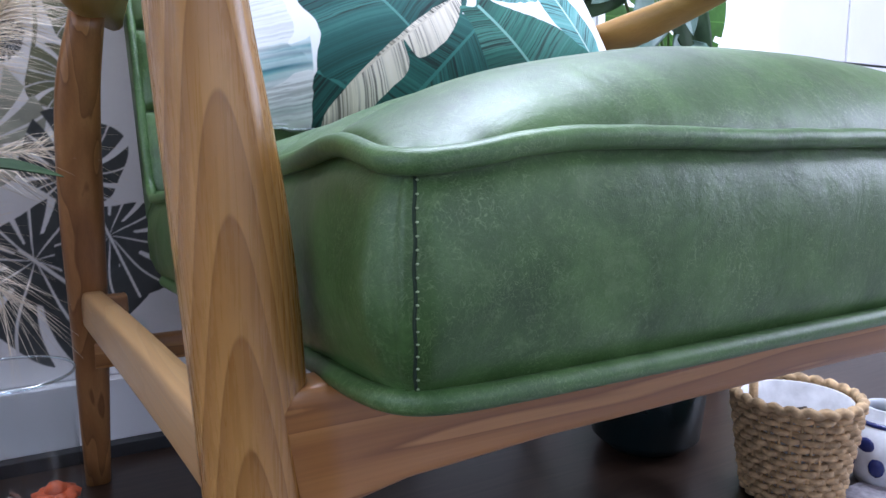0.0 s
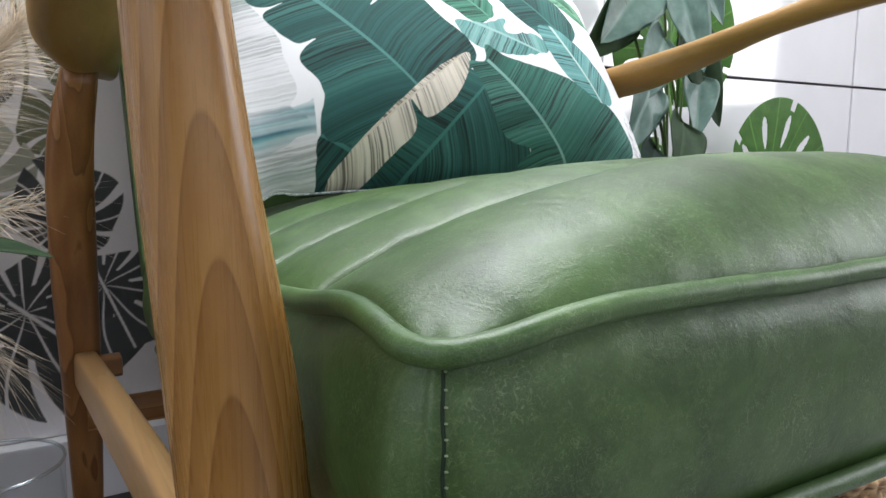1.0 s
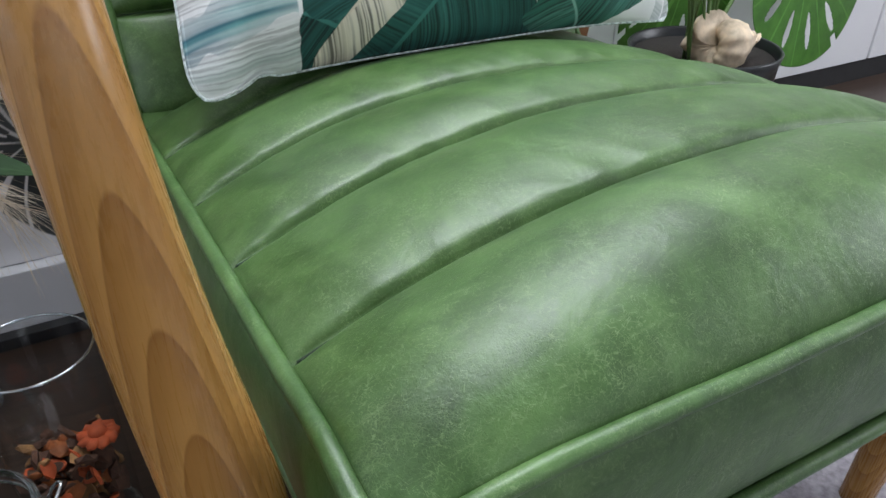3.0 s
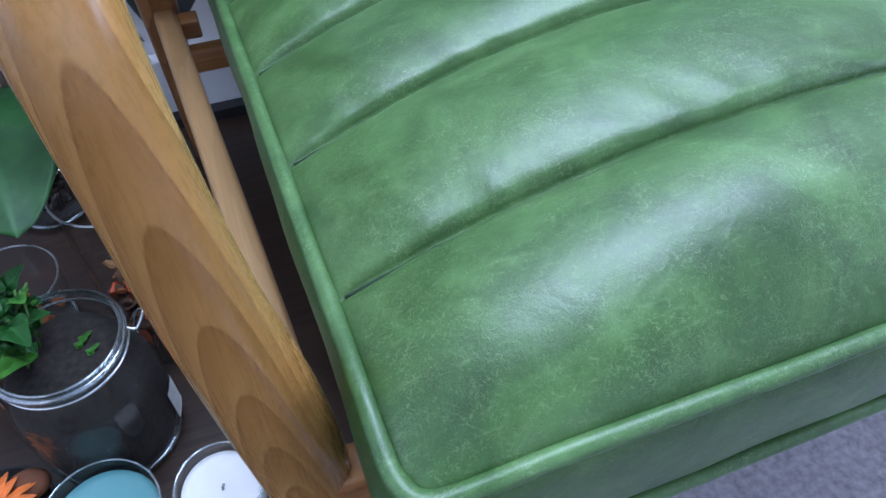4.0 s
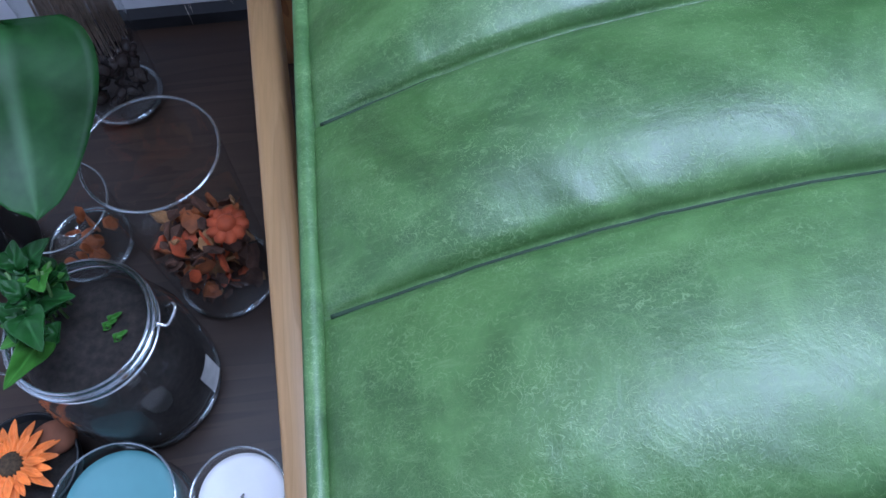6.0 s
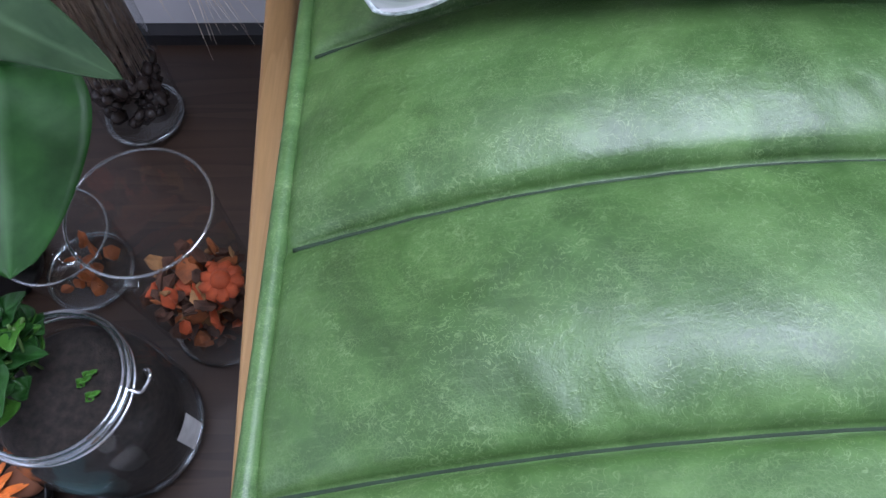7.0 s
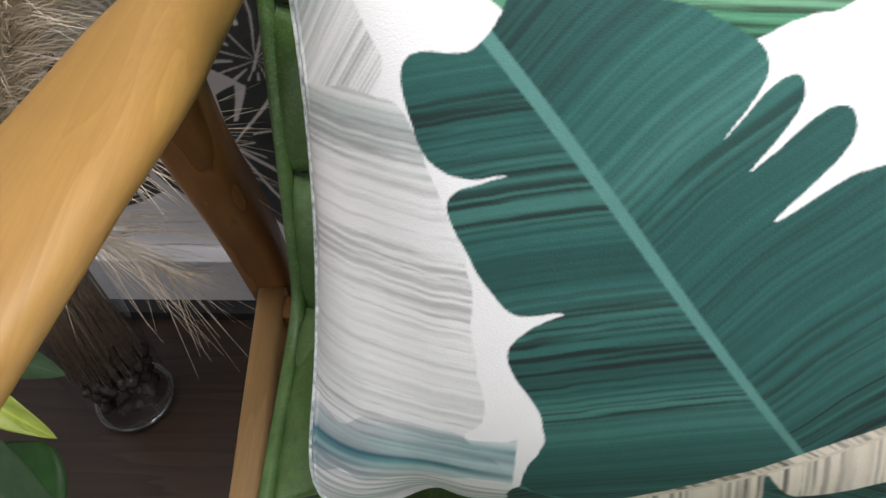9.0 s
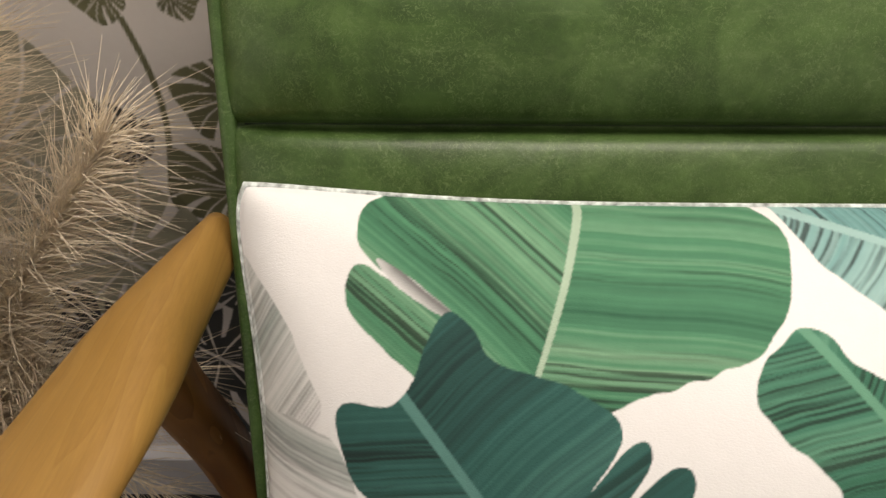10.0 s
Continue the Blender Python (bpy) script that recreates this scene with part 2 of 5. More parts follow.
def sweep(bm, stations, across=Vector((1, 0, 0)), segments=20, power=2.6, closed=False):
    """Skin round sections along a line. Stations: x, y, z, width (along 'across', a vector or a function of the station), depth."""
    n = len(stations)
    rings = []
    for i, s in enumerate(stations):
        c = Vector(s[:3])
        a, b = stations[(i - 1) % n if closed else max(i - 1, 0)], stations[(i + 1) % n if closed else min(i + 1, n - 1)]
        way = (Vector(b[:3]) - Vector(a[:3])).normalized()
        broad = across(s) if callable(across) else across
        side = (broad - way * broad.dot(way)).normalized()
        up = way.cross(side)
        ring = []
        for k in range(segments):
            t = 2 * math.pi * k / segments
            ct, st = math.cos(t), math.sin(t)
            ring.append(bm.verts.new(c + side * (s[3] / 2 * math.copysign(abs(ct) ** (2 / power), ct)) + up * (s[4] / 2 * math.copysign(abs(st) ** (2 / power), st))))
        rings.append(ring)
    for i in range(n if closed else n - 1):
        a, b = rings[i], rings[(i + 1) % n]
        for k in range(segments):
            j = (k + 1) % segments
            bm.faces.new((a[k], a[j], b[j], b[k]))
    if not closed:
        bm.faces.new(rings[0][::-1])
        bm.faces.new(rings[-1])
    bmesh.ops.recalc_face_normals(bm, faces=bm.faces)
    return bm


def tube(bm, points, radius, segments=10, closed=False):
    """A round cord along points, its frame carried along without twist."""
    pts = [Vector(p) for p in points]
    n = len(pts)
    side = None
    rings = []
    for i in range(n):
        a, b = pts[(i - 1) % n if closed else max(i - 1, 0)], pts[(i + 1) % n if closed else min(i + 1, n - 1)]
        way = (b - a).normalized()
        if side is None:
            side = way.orthogonal().normalized()
        side = (side - way * side.dot(way)).normalized()
        up = way.cross(side)
        r = radius(i / max(n - 1, 1)) if callable(radius) else radius
        rings.append([bm.verts.new(pts[i] + (side * math.cos(2 * math.pi * k / segments) + up * math.sin(2 * math.pi * k / segments)) * r) for k in range(segments)])
    for i in range(n if closed else n - 1):
        a, b = rings[i], rings[(i + 1) % n]
        shift = 0
        if closed and i == n - 1:
            shift = min(range(segments), key=lambda s: (a[0].co - b[s].co).length)
        for k in range(segments):
            j = (k + 1) % segments
            bm.faces.new((a[k], a[j], b[(j + shift) % segments], b[(k + shift) % segments]))
    if not closed:
        bm.faces.new(rings[0][::-1])
        bm.faces.new(rings[-1])
    bmesh.ops.recalc_face_normals(bm, faces=bm.faces)
    return bm


def grid(bm, nu, nv, place):
    """A sheet of nu by nv cells; place(u, v) with u, v in 0..1 gives each corner."""
    rows = [[bm.verts.new(place(i / nu, j / nv)) for i in range(nu + 1)] for j in range(nv + 1)]
    for j in range(nv):
        for i in range(nu):
            bm.faces.new((rows[j][i], rows[j][i + 1], rows[j + 1][i + 1], rows[j + 1][i]))
    return rows


def sheet(name, nu, nv, place, colour, mat, parent=None, label=""):
    """A fine grid mesh with printed colours. place and colour take arrays u, v in 0..1."""
    u, v = np.meshgrid(np.linspace(0, 1, nu + 1), np.linspace(0, 1, nv + 1))
    u, v = u.ravel(), v.ravel()
    xyz = np.stack(place(u, v), 1)
    i = np.arange(nu * nv)
    a = i // nu * (nu + 1) + i % nu
    faces = np.stack((a, a + 1, a + nu + 2, a + nu + 1), 1)
    me = bpy.data.meshes.new(name)
    me.from_pydata(xyz.tolist(), [], faces.tolist())
    me.polygons.foreach_set("use_smooth", np.ones(len(faces), bool))
    if colour is not None:
        layer = me.attributes.new("print", "FLOAT_COLOR", "POINT")
        rgb = colour(u, v)
        layer.data.foreach_set("color", np.concatenate((rgb, np.ones((len(u), 1))), 1).astype(np.float32).ravel())
    me.materials.append(mat)
    ob = new(name, me)
    ob.parent = parent
    if label:
        tagged(ob, label)
    return ob


def structure(name, bm, mat, label, category, smooth=False):
    return tagged(part(name, bm, mat, None, "", smooth), label, category, "", "structure")


# ---- room ----
structure("floor", box(bmesh.new(), ROOM_X0, ROOM_X1, ROOM_Y0, 1.5, -0.05, 0.0), FLOOR, "dark brown stained wooden floor", "floor")
# the opening is added so that the assumed overhead lamp shines in
bm = bmesh.new()
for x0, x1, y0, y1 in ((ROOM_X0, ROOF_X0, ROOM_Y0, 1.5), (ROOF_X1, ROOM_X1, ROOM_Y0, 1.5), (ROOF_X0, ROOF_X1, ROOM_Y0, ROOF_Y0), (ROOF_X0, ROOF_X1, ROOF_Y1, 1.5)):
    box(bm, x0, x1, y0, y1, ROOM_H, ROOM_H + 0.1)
structure("ceiling", bm, WALLPAINT, "white painted ceiling with an assumed opening for the overhead light", "ceiling")


def wall_with_opening(name, axis, at, thick, a0, a1, w0, w1, z0, z1):
    bm = bmesh.new()
    for s0, s1, t0, t1 in ((a0, w0, 0, ROOM_H), (w1, a1, 0, ROOM_H), (w0, w1, 0, z0), (w0, w1, z1, ROOM_H)):
        if axis == "x":
            box(bm, at, at + thick, s0, s1, t0, t1)
        else:
            box(bm, s0, s1, at, at + thick, t0, t1)
    return structure(name, bm, WALLPAINT, "white painted wall with an opening for a lamp", "wall")


# west and south openings only hold added fill lamps; east is the window
wall_with_opening("wall_west", "x", ROOM_X0 - 0.12, 0.12, ROOM_Y0, 1.5, -1.3, 0.6, 0.7, 2.2)
wall_with_opening("wall_east", "x", ROOM_X1, 0.1, ROOM_Y0, 1.5, EAST_Y0, EAST_Y1, EAST_Z0, EAST_Z1)
wall_with_opening("wall_south", "y", ROOM_Y0 - 0.12, 0.12, ROOM_X0, ROOM_X1, -0.2, 2.0, 0.6, 2.3)
structure("rug", box(bmesh.new(), 0.2, 2.2, -1.6, 0.52, 0.0, 0.006, 0.002), RUG, "flat grey woven rug on the dark floor", "rug")

# ---- the wall behind the chair ----
WALL = 1.18
structure("wall_north", box(bmesh.new(), ROOM_X0, 0.62, WALL, WALL + 0.32, 0.0, ROOM_H), WALLPAINT, "white wall behind the armchair", "wall")
structure("skirting_board", box(bmesh.new(), ROOM_X0, 0.62, 1.15, WALL - 0.001, 0.02, 0.115, 0.002), WHITE, "tall white skirting board", "skirting")
structure("black_plinth", box(bmesh.new(), ROOM_X0, 0.62, 1.13, WALL - 0.001, 0.0, 0.02, 0.001), BLACK, "narrow black plinth along the floor", "plinth")

# ---- armchair ----
SEAT_C, SEAT_HALF = 0.4305, 0.3055
FRONT, REAR = 0.252, 0.90
armchair = thing("armchair", (SEAT_C, 0.6, 0.0), "wooden armchair with green leather channelled upholstery and piped edges", "armchair")


def chair_part(name, bm, mat, label="", parent=None, smooth=True):
    ob = part(name, bm, mat, parent or armchair, label, smooth)
    if parent is None:
        ob.matrix_parent_inverse = Matrix.Translation((-SEAT_C, -0.6, 0))
    return ob


def mirror(points):
    return [(2 * SEAT_C - p[0], *p[1:]) for p in points]


LEG = [(0.098, 0.345, 0.0, 0.034, 0.034), (0.091, 0.338, 0.20, 0.048, 0.042), (0.087, 0.336, 0.32, 0.053, 0.046), (0.080, 0.334, 0.42, 0.053, 0.046),
       (0.069, 0.335, 0.52, 0.044, 0.044), (0.063, 0.338, 0.60, 0.038, 0.042), (0.059, 0.348, 0.655, 0.038, 0.040), (0.057, 0.372, 0.69, 0.038, 0.034)]
ARM = [(0.057, 0.352, 0.684, 0.038, 0.036), (0.055, 0.40, 0.701, 0.038, 0.034), (0.053, 0.50, 0.695, 0.042, 0.030), (0.054, 0.62, 0.679, 0.058, 0.029),
       (0.061, 0.72, 0.664, 0.080, 0.031), (0.070, 0.82, 0.650, 0.098, 0.036), (0.077, 0.88, 0.641, 0.090, 0.042), (0.083, 0.93, 0.634, 0.070, 0.047),
       (0.094, 0.98, 0.630, 0.046, 0.044), (0.107, 1.035, 0.627, 0.024, 0.036)]
# the other armrest is slimmer and dips lower towards its rear
FAR_ARM = [(x, y, z - 0.018 * min(1.0, max(0.0, (y - 0.6) / 0.2)), w * (0.8 if y > 0.6 else 1.0), d * (0.85 if y > 0.6 else 1.0)) for x, y, z, w, d in ARM]
HIND = [(0.056, 1.06, 0.0, 0.032, 0.032), (0.057, 1.03, 0.25, 0.047, 0.040), (0.056, 1.012, 0.38, 0.052, 0.042), (0.058, 0.975, 0.52, 0.050, 0.036), (0.072, 0.948, 0.615, 0.038, 0.034)]
SIDE = [(0.0955, 0.335, 0.276, 0.027, 0.050), (0.086, 0.55, 0.271, 0.027, 0.050), (0.073, 0.80, 0.263, 0.028, 0.050), (0.062, 1.01, 0.254, 0.028, 0.048)]
for flip in (list, mirror):
    chair_part("front_leg", sweep(bmesh.new(), spline(flip(LEG), 8), segments=32, power=2.5), OAK, "upright wooden leg with cathedral grain")
    # the paddle leans outwards and down towards its rear
    turn = 1 if flip is list else -1
    lean = lambda p, turn=turn: Vector((1, 0, (0.38 if turn > 0 else -0.2) * min(1.0, max(0.0, (p[1] - 0.62) / 0.18))))
    chair_part("armrest", sweep(bmesh.new(), spline(flip(ARM if turn > 0 else FAR_ARM), 8), lean, segments=32, power=2.4), OAK_ARM, "smooth paddle-shaped golden wooden armrest")
    chair_part("rear_leg", sweep(bmesh.new(), spline(flip(HIND), 6), segments=20, power=3), OAK_PLAIN)
    chair_part("side_rail", sweep(bmesh.new(), spline(flip(SIDE), 6), segments=24, power=5), OAK_RAIL, "straight-grained side rail, paled as if lit from above")
chair_part("front_rail", sweep(bmesh.new(), [(x, 0.328, 0.348 - d / 2, 0.03, d) for x, d in ((0.10, 0.074), (0.125, 0.066), (0.16, 0.060), (0.25, 0.056), (SEAT_C, 0.055), (0.61, 0.056), (0.70, 0.060), (0.736, 0.066), (0.761, 0.074))], Vector((0, 1, 0)), 24, 6), OAK_CROSS)
chair_part("rear_stretcher", sweep(bmesh.new(), [(x, 1.025, 0.19, 0.024, 0.036) for x in (0.06, 0.43, 0.80)], Vector((0, 1, 0)), 16, 5), OAK_CROSS)
# dowel heads where the rear stretcher meets the posts
for x in (0.088, 2 * SEAT_C - 0.088):
    chair_part("corner_block", box(bmesh.new(), x - 0.012, x + 0.012, 0.975, 1.0, 0.250, 0.275, 0.003), OAK_CROSS)


# small dark knots in the front leg's face
KNOT = plain("dark_knot", (0.05, 0.02, 0.008), 0.7)
for x, y, z, r in ((0.0605, 0.3162, 0.578, 0.0018), (0.0568, 0.3166, 0.5775, 0.0008), (0.078, 0.3120, 0.395, 0.0009)):
    bm = bmesh.new()
    bmesh.ops.create_icosphere(bm, subdivisions=2, radius=r, matrix=pose(x, y, z) @ Matrix.Diagonal((1.3, 0.35, 0.8, 1)))
    chair_part("knot", bm, KNOT, "small dark knot in the wood")


def pipe_top(x, y):
    """Height of the upper piping line over the seat's plan."""
    s = min(1, abs(x - SEAT_C) / SEAT_HALF)
    t = max(0.0, (y - FRONT))
    corner = math.exp(-((1 - s) / 0.17) ** 2) * math.exp(-(t / 0.035) ** 2)
    shoulder = math.exp(-((1 - s) / 0.05) ** 2) * math.exp(-((t - 0.055) / 0.035) ** 2)
    return 0.4635 - 0.1 * t + 0.002 * (1 - s * s) - 0.010 * corner + 0.004 * shoulder


def pipe_low(y):
    return 0.3555 - 0.075 * (y - FRONT)


SEAMS = [0.250, 0.370, 0.497, 0.620, 0.756, 0.875]
LAST = len(SEAMS) - 1


def seam_line(k, s):
    bow = (0.0, 0.008, 0.021, 0.022, 0.026, 0.02)[k]
    return SEAMS[k] + bow * (1 - s * s) - (0.004 * (1 - s ** 4) if k == 0 else 0)


def round_corner(x, y, r):
    """Bend the plan's two front corners into quarter circles."""
    side = math.copysign(1, x - SEAT_C)
    dx, dy = SEAT_HALF - abs(x - SEAT_C), y - FRONT
    if dx >= r or dy >= r:
        return x, y
    a, b = r - dx, r - dy
    long = math.hypot(a, b)
    if long < 1e-6:
        return x, y
    k = max(a, b) / long
    return SEAT_C + side * (SEAT_HALF - r + a * k), FRONT + r - b * k


def seat_top(s, w):
    """Point of the seat's top: s across in -1..1, w in 0..5 counts the channels."""
    k = min(int(w), LAST - 1)
    f = w - k
    y = seam_line(k, s) * (1 - f) + seam_line(k + 1, s) * f
    x = SEAT_C + s * SEAT_HALF
    edge = max(0.0, 1 - abs(s) ** 7) ** 0.5
    dome = 0.055 * (1 - abs(s) ** 2.3)
    if w < 1:
        rise = math.sin(math.pi / 2 * f) ** 0.7
        roll = 0.020 * math.sin(math.pi * f ** 0.85) ** 0.7
    else:
        rise = 1.0
        roll = 0.0170 * math.sin(math.pi * f ** 0.78) ** 0.7
    near = min(f, 1 - f) if w >= 1 else 1 - f
    crease = -0.0055 * math.exp(-(near / 0.024) ** 2) * (1 if w > 0.5 else 0)
    wave = 0.0022 * noise.noise(Vector((x * 9, y * 14, 1.3))) * edge
    # short puckers running out of the seams and out of the front piping
    fold = abs(noise.noise(Vector((x * 26 + y * 16, y * 5, 4.1)))) ** 0.6
    wave -= edge * fold * (0.0018 * math.exp(-(1 - f) / 0.2) + 0.0030 * math.exp(-((f - 0.1) / 0.16) ** 2) if w >= 1 else 0.0026 * math.exp(-f / 0.28))
    z = pipe_top(x, y) + dome * rise + roll * edge + crease * edge + wave
    x, y = round_corner(x, y, 0.016)
    return Vector((x, y, z))


bm = bmesh.new()
NU, NW = 130, 150
us = [math.sin(math.pi / 2 * (2 * i / NU - 1)) * 0.35 + (2 * i / NU - 1) * 0.65 for i in range(NU + 1)]
STEP = NW // LAST
ws = [j // STEP + 0.55 * (0.5 - 0.5 * math.cos(math.pi * (j % STEP) / STEP)) + 0.45 * (j % STEP) / STEP for j in range(NW)] + [float(LAST)]
top = [[bm.verts.new(seat_top(s, w)) for s in us] for w in ws]
for j in range(NW):
    for i in range(NU):
        bm.faces.new((top[j][i], top[j][i + 1], top[j + 1][i + 1], top[j + 1][i]))
rim = [top[0][i] for i in range(NU + 1)] + [top[j][NU] for j in range(1, NW + 1)] + [top[NW][i] for i in range(NU - 1, -1, -1)] + [top[j][0] for j in range(NW - 1, 0, -1)]
RIM = [v.co.copy() for v in rim]


def outward(p):
    """Direction away from the cushion in plan, zero along the hidden rear."""
    if p.y > SEAMS[LAST] - 0.004 and abs(p.x - SEAT_C) < SEAT_HALF - 1e-3:
        return Vector((0, 0, 0))
    r = 0.016
    cx, cy = min(max(p.x, SEAT_C - SEAT_HALF + r), SEAT_C + SEAT_HALF - r), max(p.y, FRONT + r)
    d = Vector((p.x - cx, p.y - cy, 0))
    return d.normalized() if d.length > 1e-6 else Vector((0, -1, 0))


# the boxed side, softly bulging between the two pipings
corner_way = Vector((-math.cos(radians(66)), -math.sin(radians(66)), 0))
CORNER = max((p for p in RIM if p.x < SEAT_C - SEAT_HALF + 0.016 and p.y < FRONT + 0.016), key=lambda p: outward(p).dot(corner_way))


def side_point(p, q, lift=0.0):
    belly = 0.010 * math.sin(math.pi * q) ** 0.8 * (1 + 0.25 * noise.noise(p * 14 + Vector((0, 0, q * 2)))) + lift
    belly += 0.0016 * abs(noise.noise(Vector((p.x * 55, p.y * 55, 7)))) * math.sin(math.pi * q) * math.exp(-q / 0.22)
    # tucked in under both pipings
    belly -= 0.0035 * (math.exp(-((q - 0.06) / 0.05) ** 2) + math.exp(-((0.95 - q) / 0.05) ** 2))
    # drawn in along the upright corner seam
    belly -= 0.0016 * math.exp(-((p.xy - CORNER.xy).length / 0.0018) ** 2) * math.sin(math.pi * q) ** 0.3
    c = p + outward(p) * belly
    return Vector((c.x, c.y, p.z * (1 - q) + pipe_low(p.y) * q))


loops = [rim]
for q in (0.02, 0.04, 0.06, 0.09, 0.12, 0.2, 0.3, 0.4, 0.5, 0.6, 0.7, 0.8, 0.88, 0.94, 0.98, 1.0):
    loops.append([bm.verts.new(side_point(p, q)) for p in RIM])
for a, b in zip(loops, loops[1:]):
    for i in range(len(a)):
        j = (i + 1) % len(a)
        bm.faces.new((a[j], a[i], b[i], b[j]))
bm.faces.new(loops[-1])
seat = chair_part("seat_cushion", bm, GREEN, "green leather seat with cross channels, paler where worn")
PIPE_R = 0.0056


def rounded(points, passes, closed=True):
    pts = list(points)
    for _ in range(passes):
        new_pts = [(pts[i - 1] + pts[i] * 2 + pts[(i + 1) % len(pts)]) / 4 for i in range(len(pts))]
        if not closed:
            new_pts[0], new_pts[-1] = pts[0], pts[-1]
        pts = new_pts
    return pts


# back cushion: reclined, channelled across
BACK_DIR = Vector((0, 0.40, 0.917)).normalized()
BACK_N = Vector((0, -BACK_DIR.z, BACK_DIR.y))
BACK_FOOT = Vector((SEAT_C, 0.905, 0.398))
BACK_SEAMS = [0.0, 0.118, 0.230, 0.345, 0.455, 0.54]


def back_point(s, w):
    k = min(int(w), 4)
    f = w - k
    d = BACK_SEAMS[k] * (1 - f) + BACK_SEAMS[k + 1] * f
    edge = max(0.0, 1 - abs(s) ** 9) ** 0.5
    near = min(f, 1 - f)
    bulge = 0.008 * (1 - s ** 6) + 0.020 * math.sin(math.pi * f) ** 0.5 * edge - 0.011 * math.exp(-(near / 0.035) ** 2) * edge
    return BACK_FOOT + BACK_DIR * d + Vector((s * SEAT_HALF, 0, 0)) + BACK_N * (bulge + 0.0015 * noise.noise(Vector((s * 4, w * 2.3, 2))) * edge)


bm = bmesh.new()
NB = 120
bws = [j // 24 + 0.55 * (0.5 - 0.5 * math.cos(math.pi * (j % 24) / 24)) + 0.45 * (j % 24) / 24 for j in range(NB)] + [5.0]
bus = [math.sin(math.pi / 2 * (2 * i / 80 - 1)) * 0.4 + (2 * i / 80 - 1) * 0.6 for i in range(81)]
front = [[bm.verts.new(back_point(s, w)) for s in bus] for w in bws]
for j in range(NB):
    for i in range(80):
        bm.faces.new((front[j][i], front[j][i + 1], front[j + 1][i + 1], front[j + 1][i]))
rim = [front[0][i] for i in range(81)] + [front[j][80] for j in range(1, NB + 1)] + [front[NB][i] for i in range(79, -1, -1)] + [front[j][0] for j in range(NB - 1, 0, -1)]
BRIM = [v.co.copy() for v in rim]
loops = [rim]
for q in (0.3, 0.7, 1.0):
    loops.append([bm.verts.new(p - BACK_N * 0.062 * q) for p in BRIM])
for a, b in zip(loops, loops[1:]):
    for i in range(len(a)):
        j = (i + 1) % len(a)
        bm.faces.new((a[j], a[i], b[i], b[j]))
bm.faces.new(loops[-1])
box(bm, SEAT_C - SEAT_HALF + 0.001, SEAT_C + SEAT_HALF - 0.001, 0.855, 0.965, 0.318, 0.41, 0.006)
bmesh.ops.recalc_face_normals(bm, faces=bm.faces)
back = chair_part("back_cushion", bm, GREEN, "reclined green leather back with horizontal channels")

# one cord runs along the seat's front and sides and up round the back
seat_rim = [p + outward(p) * 0.0025 + Vector((0, 0, 0.001)) for p in RIM]
n_front = NU + 1
path = seat_rim[n_front // 2:n_front + NW]
right_up = [BRIM[81 + k] + BACK_N * 0.001 for k in range(0, NB)]
over = [BRIM[81 + NB - 1 + k] + BACK_N * 0.001 for k in range(1, 81)]
left_down = [BRIM[k] + BACK_N * 0.001 for k in range(81 + NB + 79, len(BRIM))]
left_front = seat_rim[n_front + NW + NU - 1:] + seat_rim[:n_front // 2]
joint_r, joint_l = Vector((SEAT_C + SEAT_HALF + 0.002, 0.895, 0.402)), Vector((SEAT_C - SEAT_HALF - 0.002, 0.895, 0.402))
part("piping", tube(bmesh.new(), rounded(path + [joint_r] + right_up[3:] + over + left_down[:-3] + [joint_l] + left_front, 7), PIPE_R, 12, True), PIPING, seat)
low = []
for p in RIM:
    x, y = p.x, p.y
    if p.y < 0.32:
        out = outward(p)
        x, y = p.x + out.x * 0.004, p.y + out.y * 0.004
    low.append(Vector((x, y, pipe_low(p.y))))
part("piping", tube(bmesh.new(), rounded(low, 60), PIPE_R, 12, True), PIPING, seat)

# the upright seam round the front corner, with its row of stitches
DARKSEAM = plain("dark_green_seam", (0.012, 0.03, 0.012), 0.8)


def corner_line(q, aside, lift):
    out = outward(CORNER)
    return side_point(CORNER, q, lift) + Vector((-out.y, out.x, 0)) * aside


part("corner_seam", tube(bmesh.new(), [corner_line(0.03 + 0.94 * k / 30, 0.0003 * math.sin(k * 0.9), 0.0002) for k in range(31)], 0.0008, 6), DARKSEAM, seat)
bm = bmesh.new()
for k in range(17):
    p = corner_line(0.06 + 0.88 * k / 16, 0.0010, 0.0010)
    bmesh.ops.create_icosphere(bm, subdivisions=1, radius=0.00055, matrix=Matrix.Translation(p) @ pose(0, 0, 0, 0, 0, 52) @ Matrix.Diagonal((0.8, 1.5, 1.1, 1)))
part("stitching", bm, THREAD, seat)
# the back's seams get a dark thread too, darkening their creases like shade
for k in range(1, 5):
    part("seam_shade_thread", tube(bmesh.new(), [back_point(s, float(k)) - BACK_N * 0.0001 for s in bus[2:-2]], 0.0016, 5), DARKSEAM, back)
# dark thread lying in the channel seams, thick enough to paint the creases' shade
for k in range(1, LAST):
    part("seam_shade_thread", tube(bmesh.new(), [seat_top(s, float(k)) + Vector((0, 0, 0.0006)) for s in us[2:-2]], 0.0014, 6), DARKSEAM, seat)

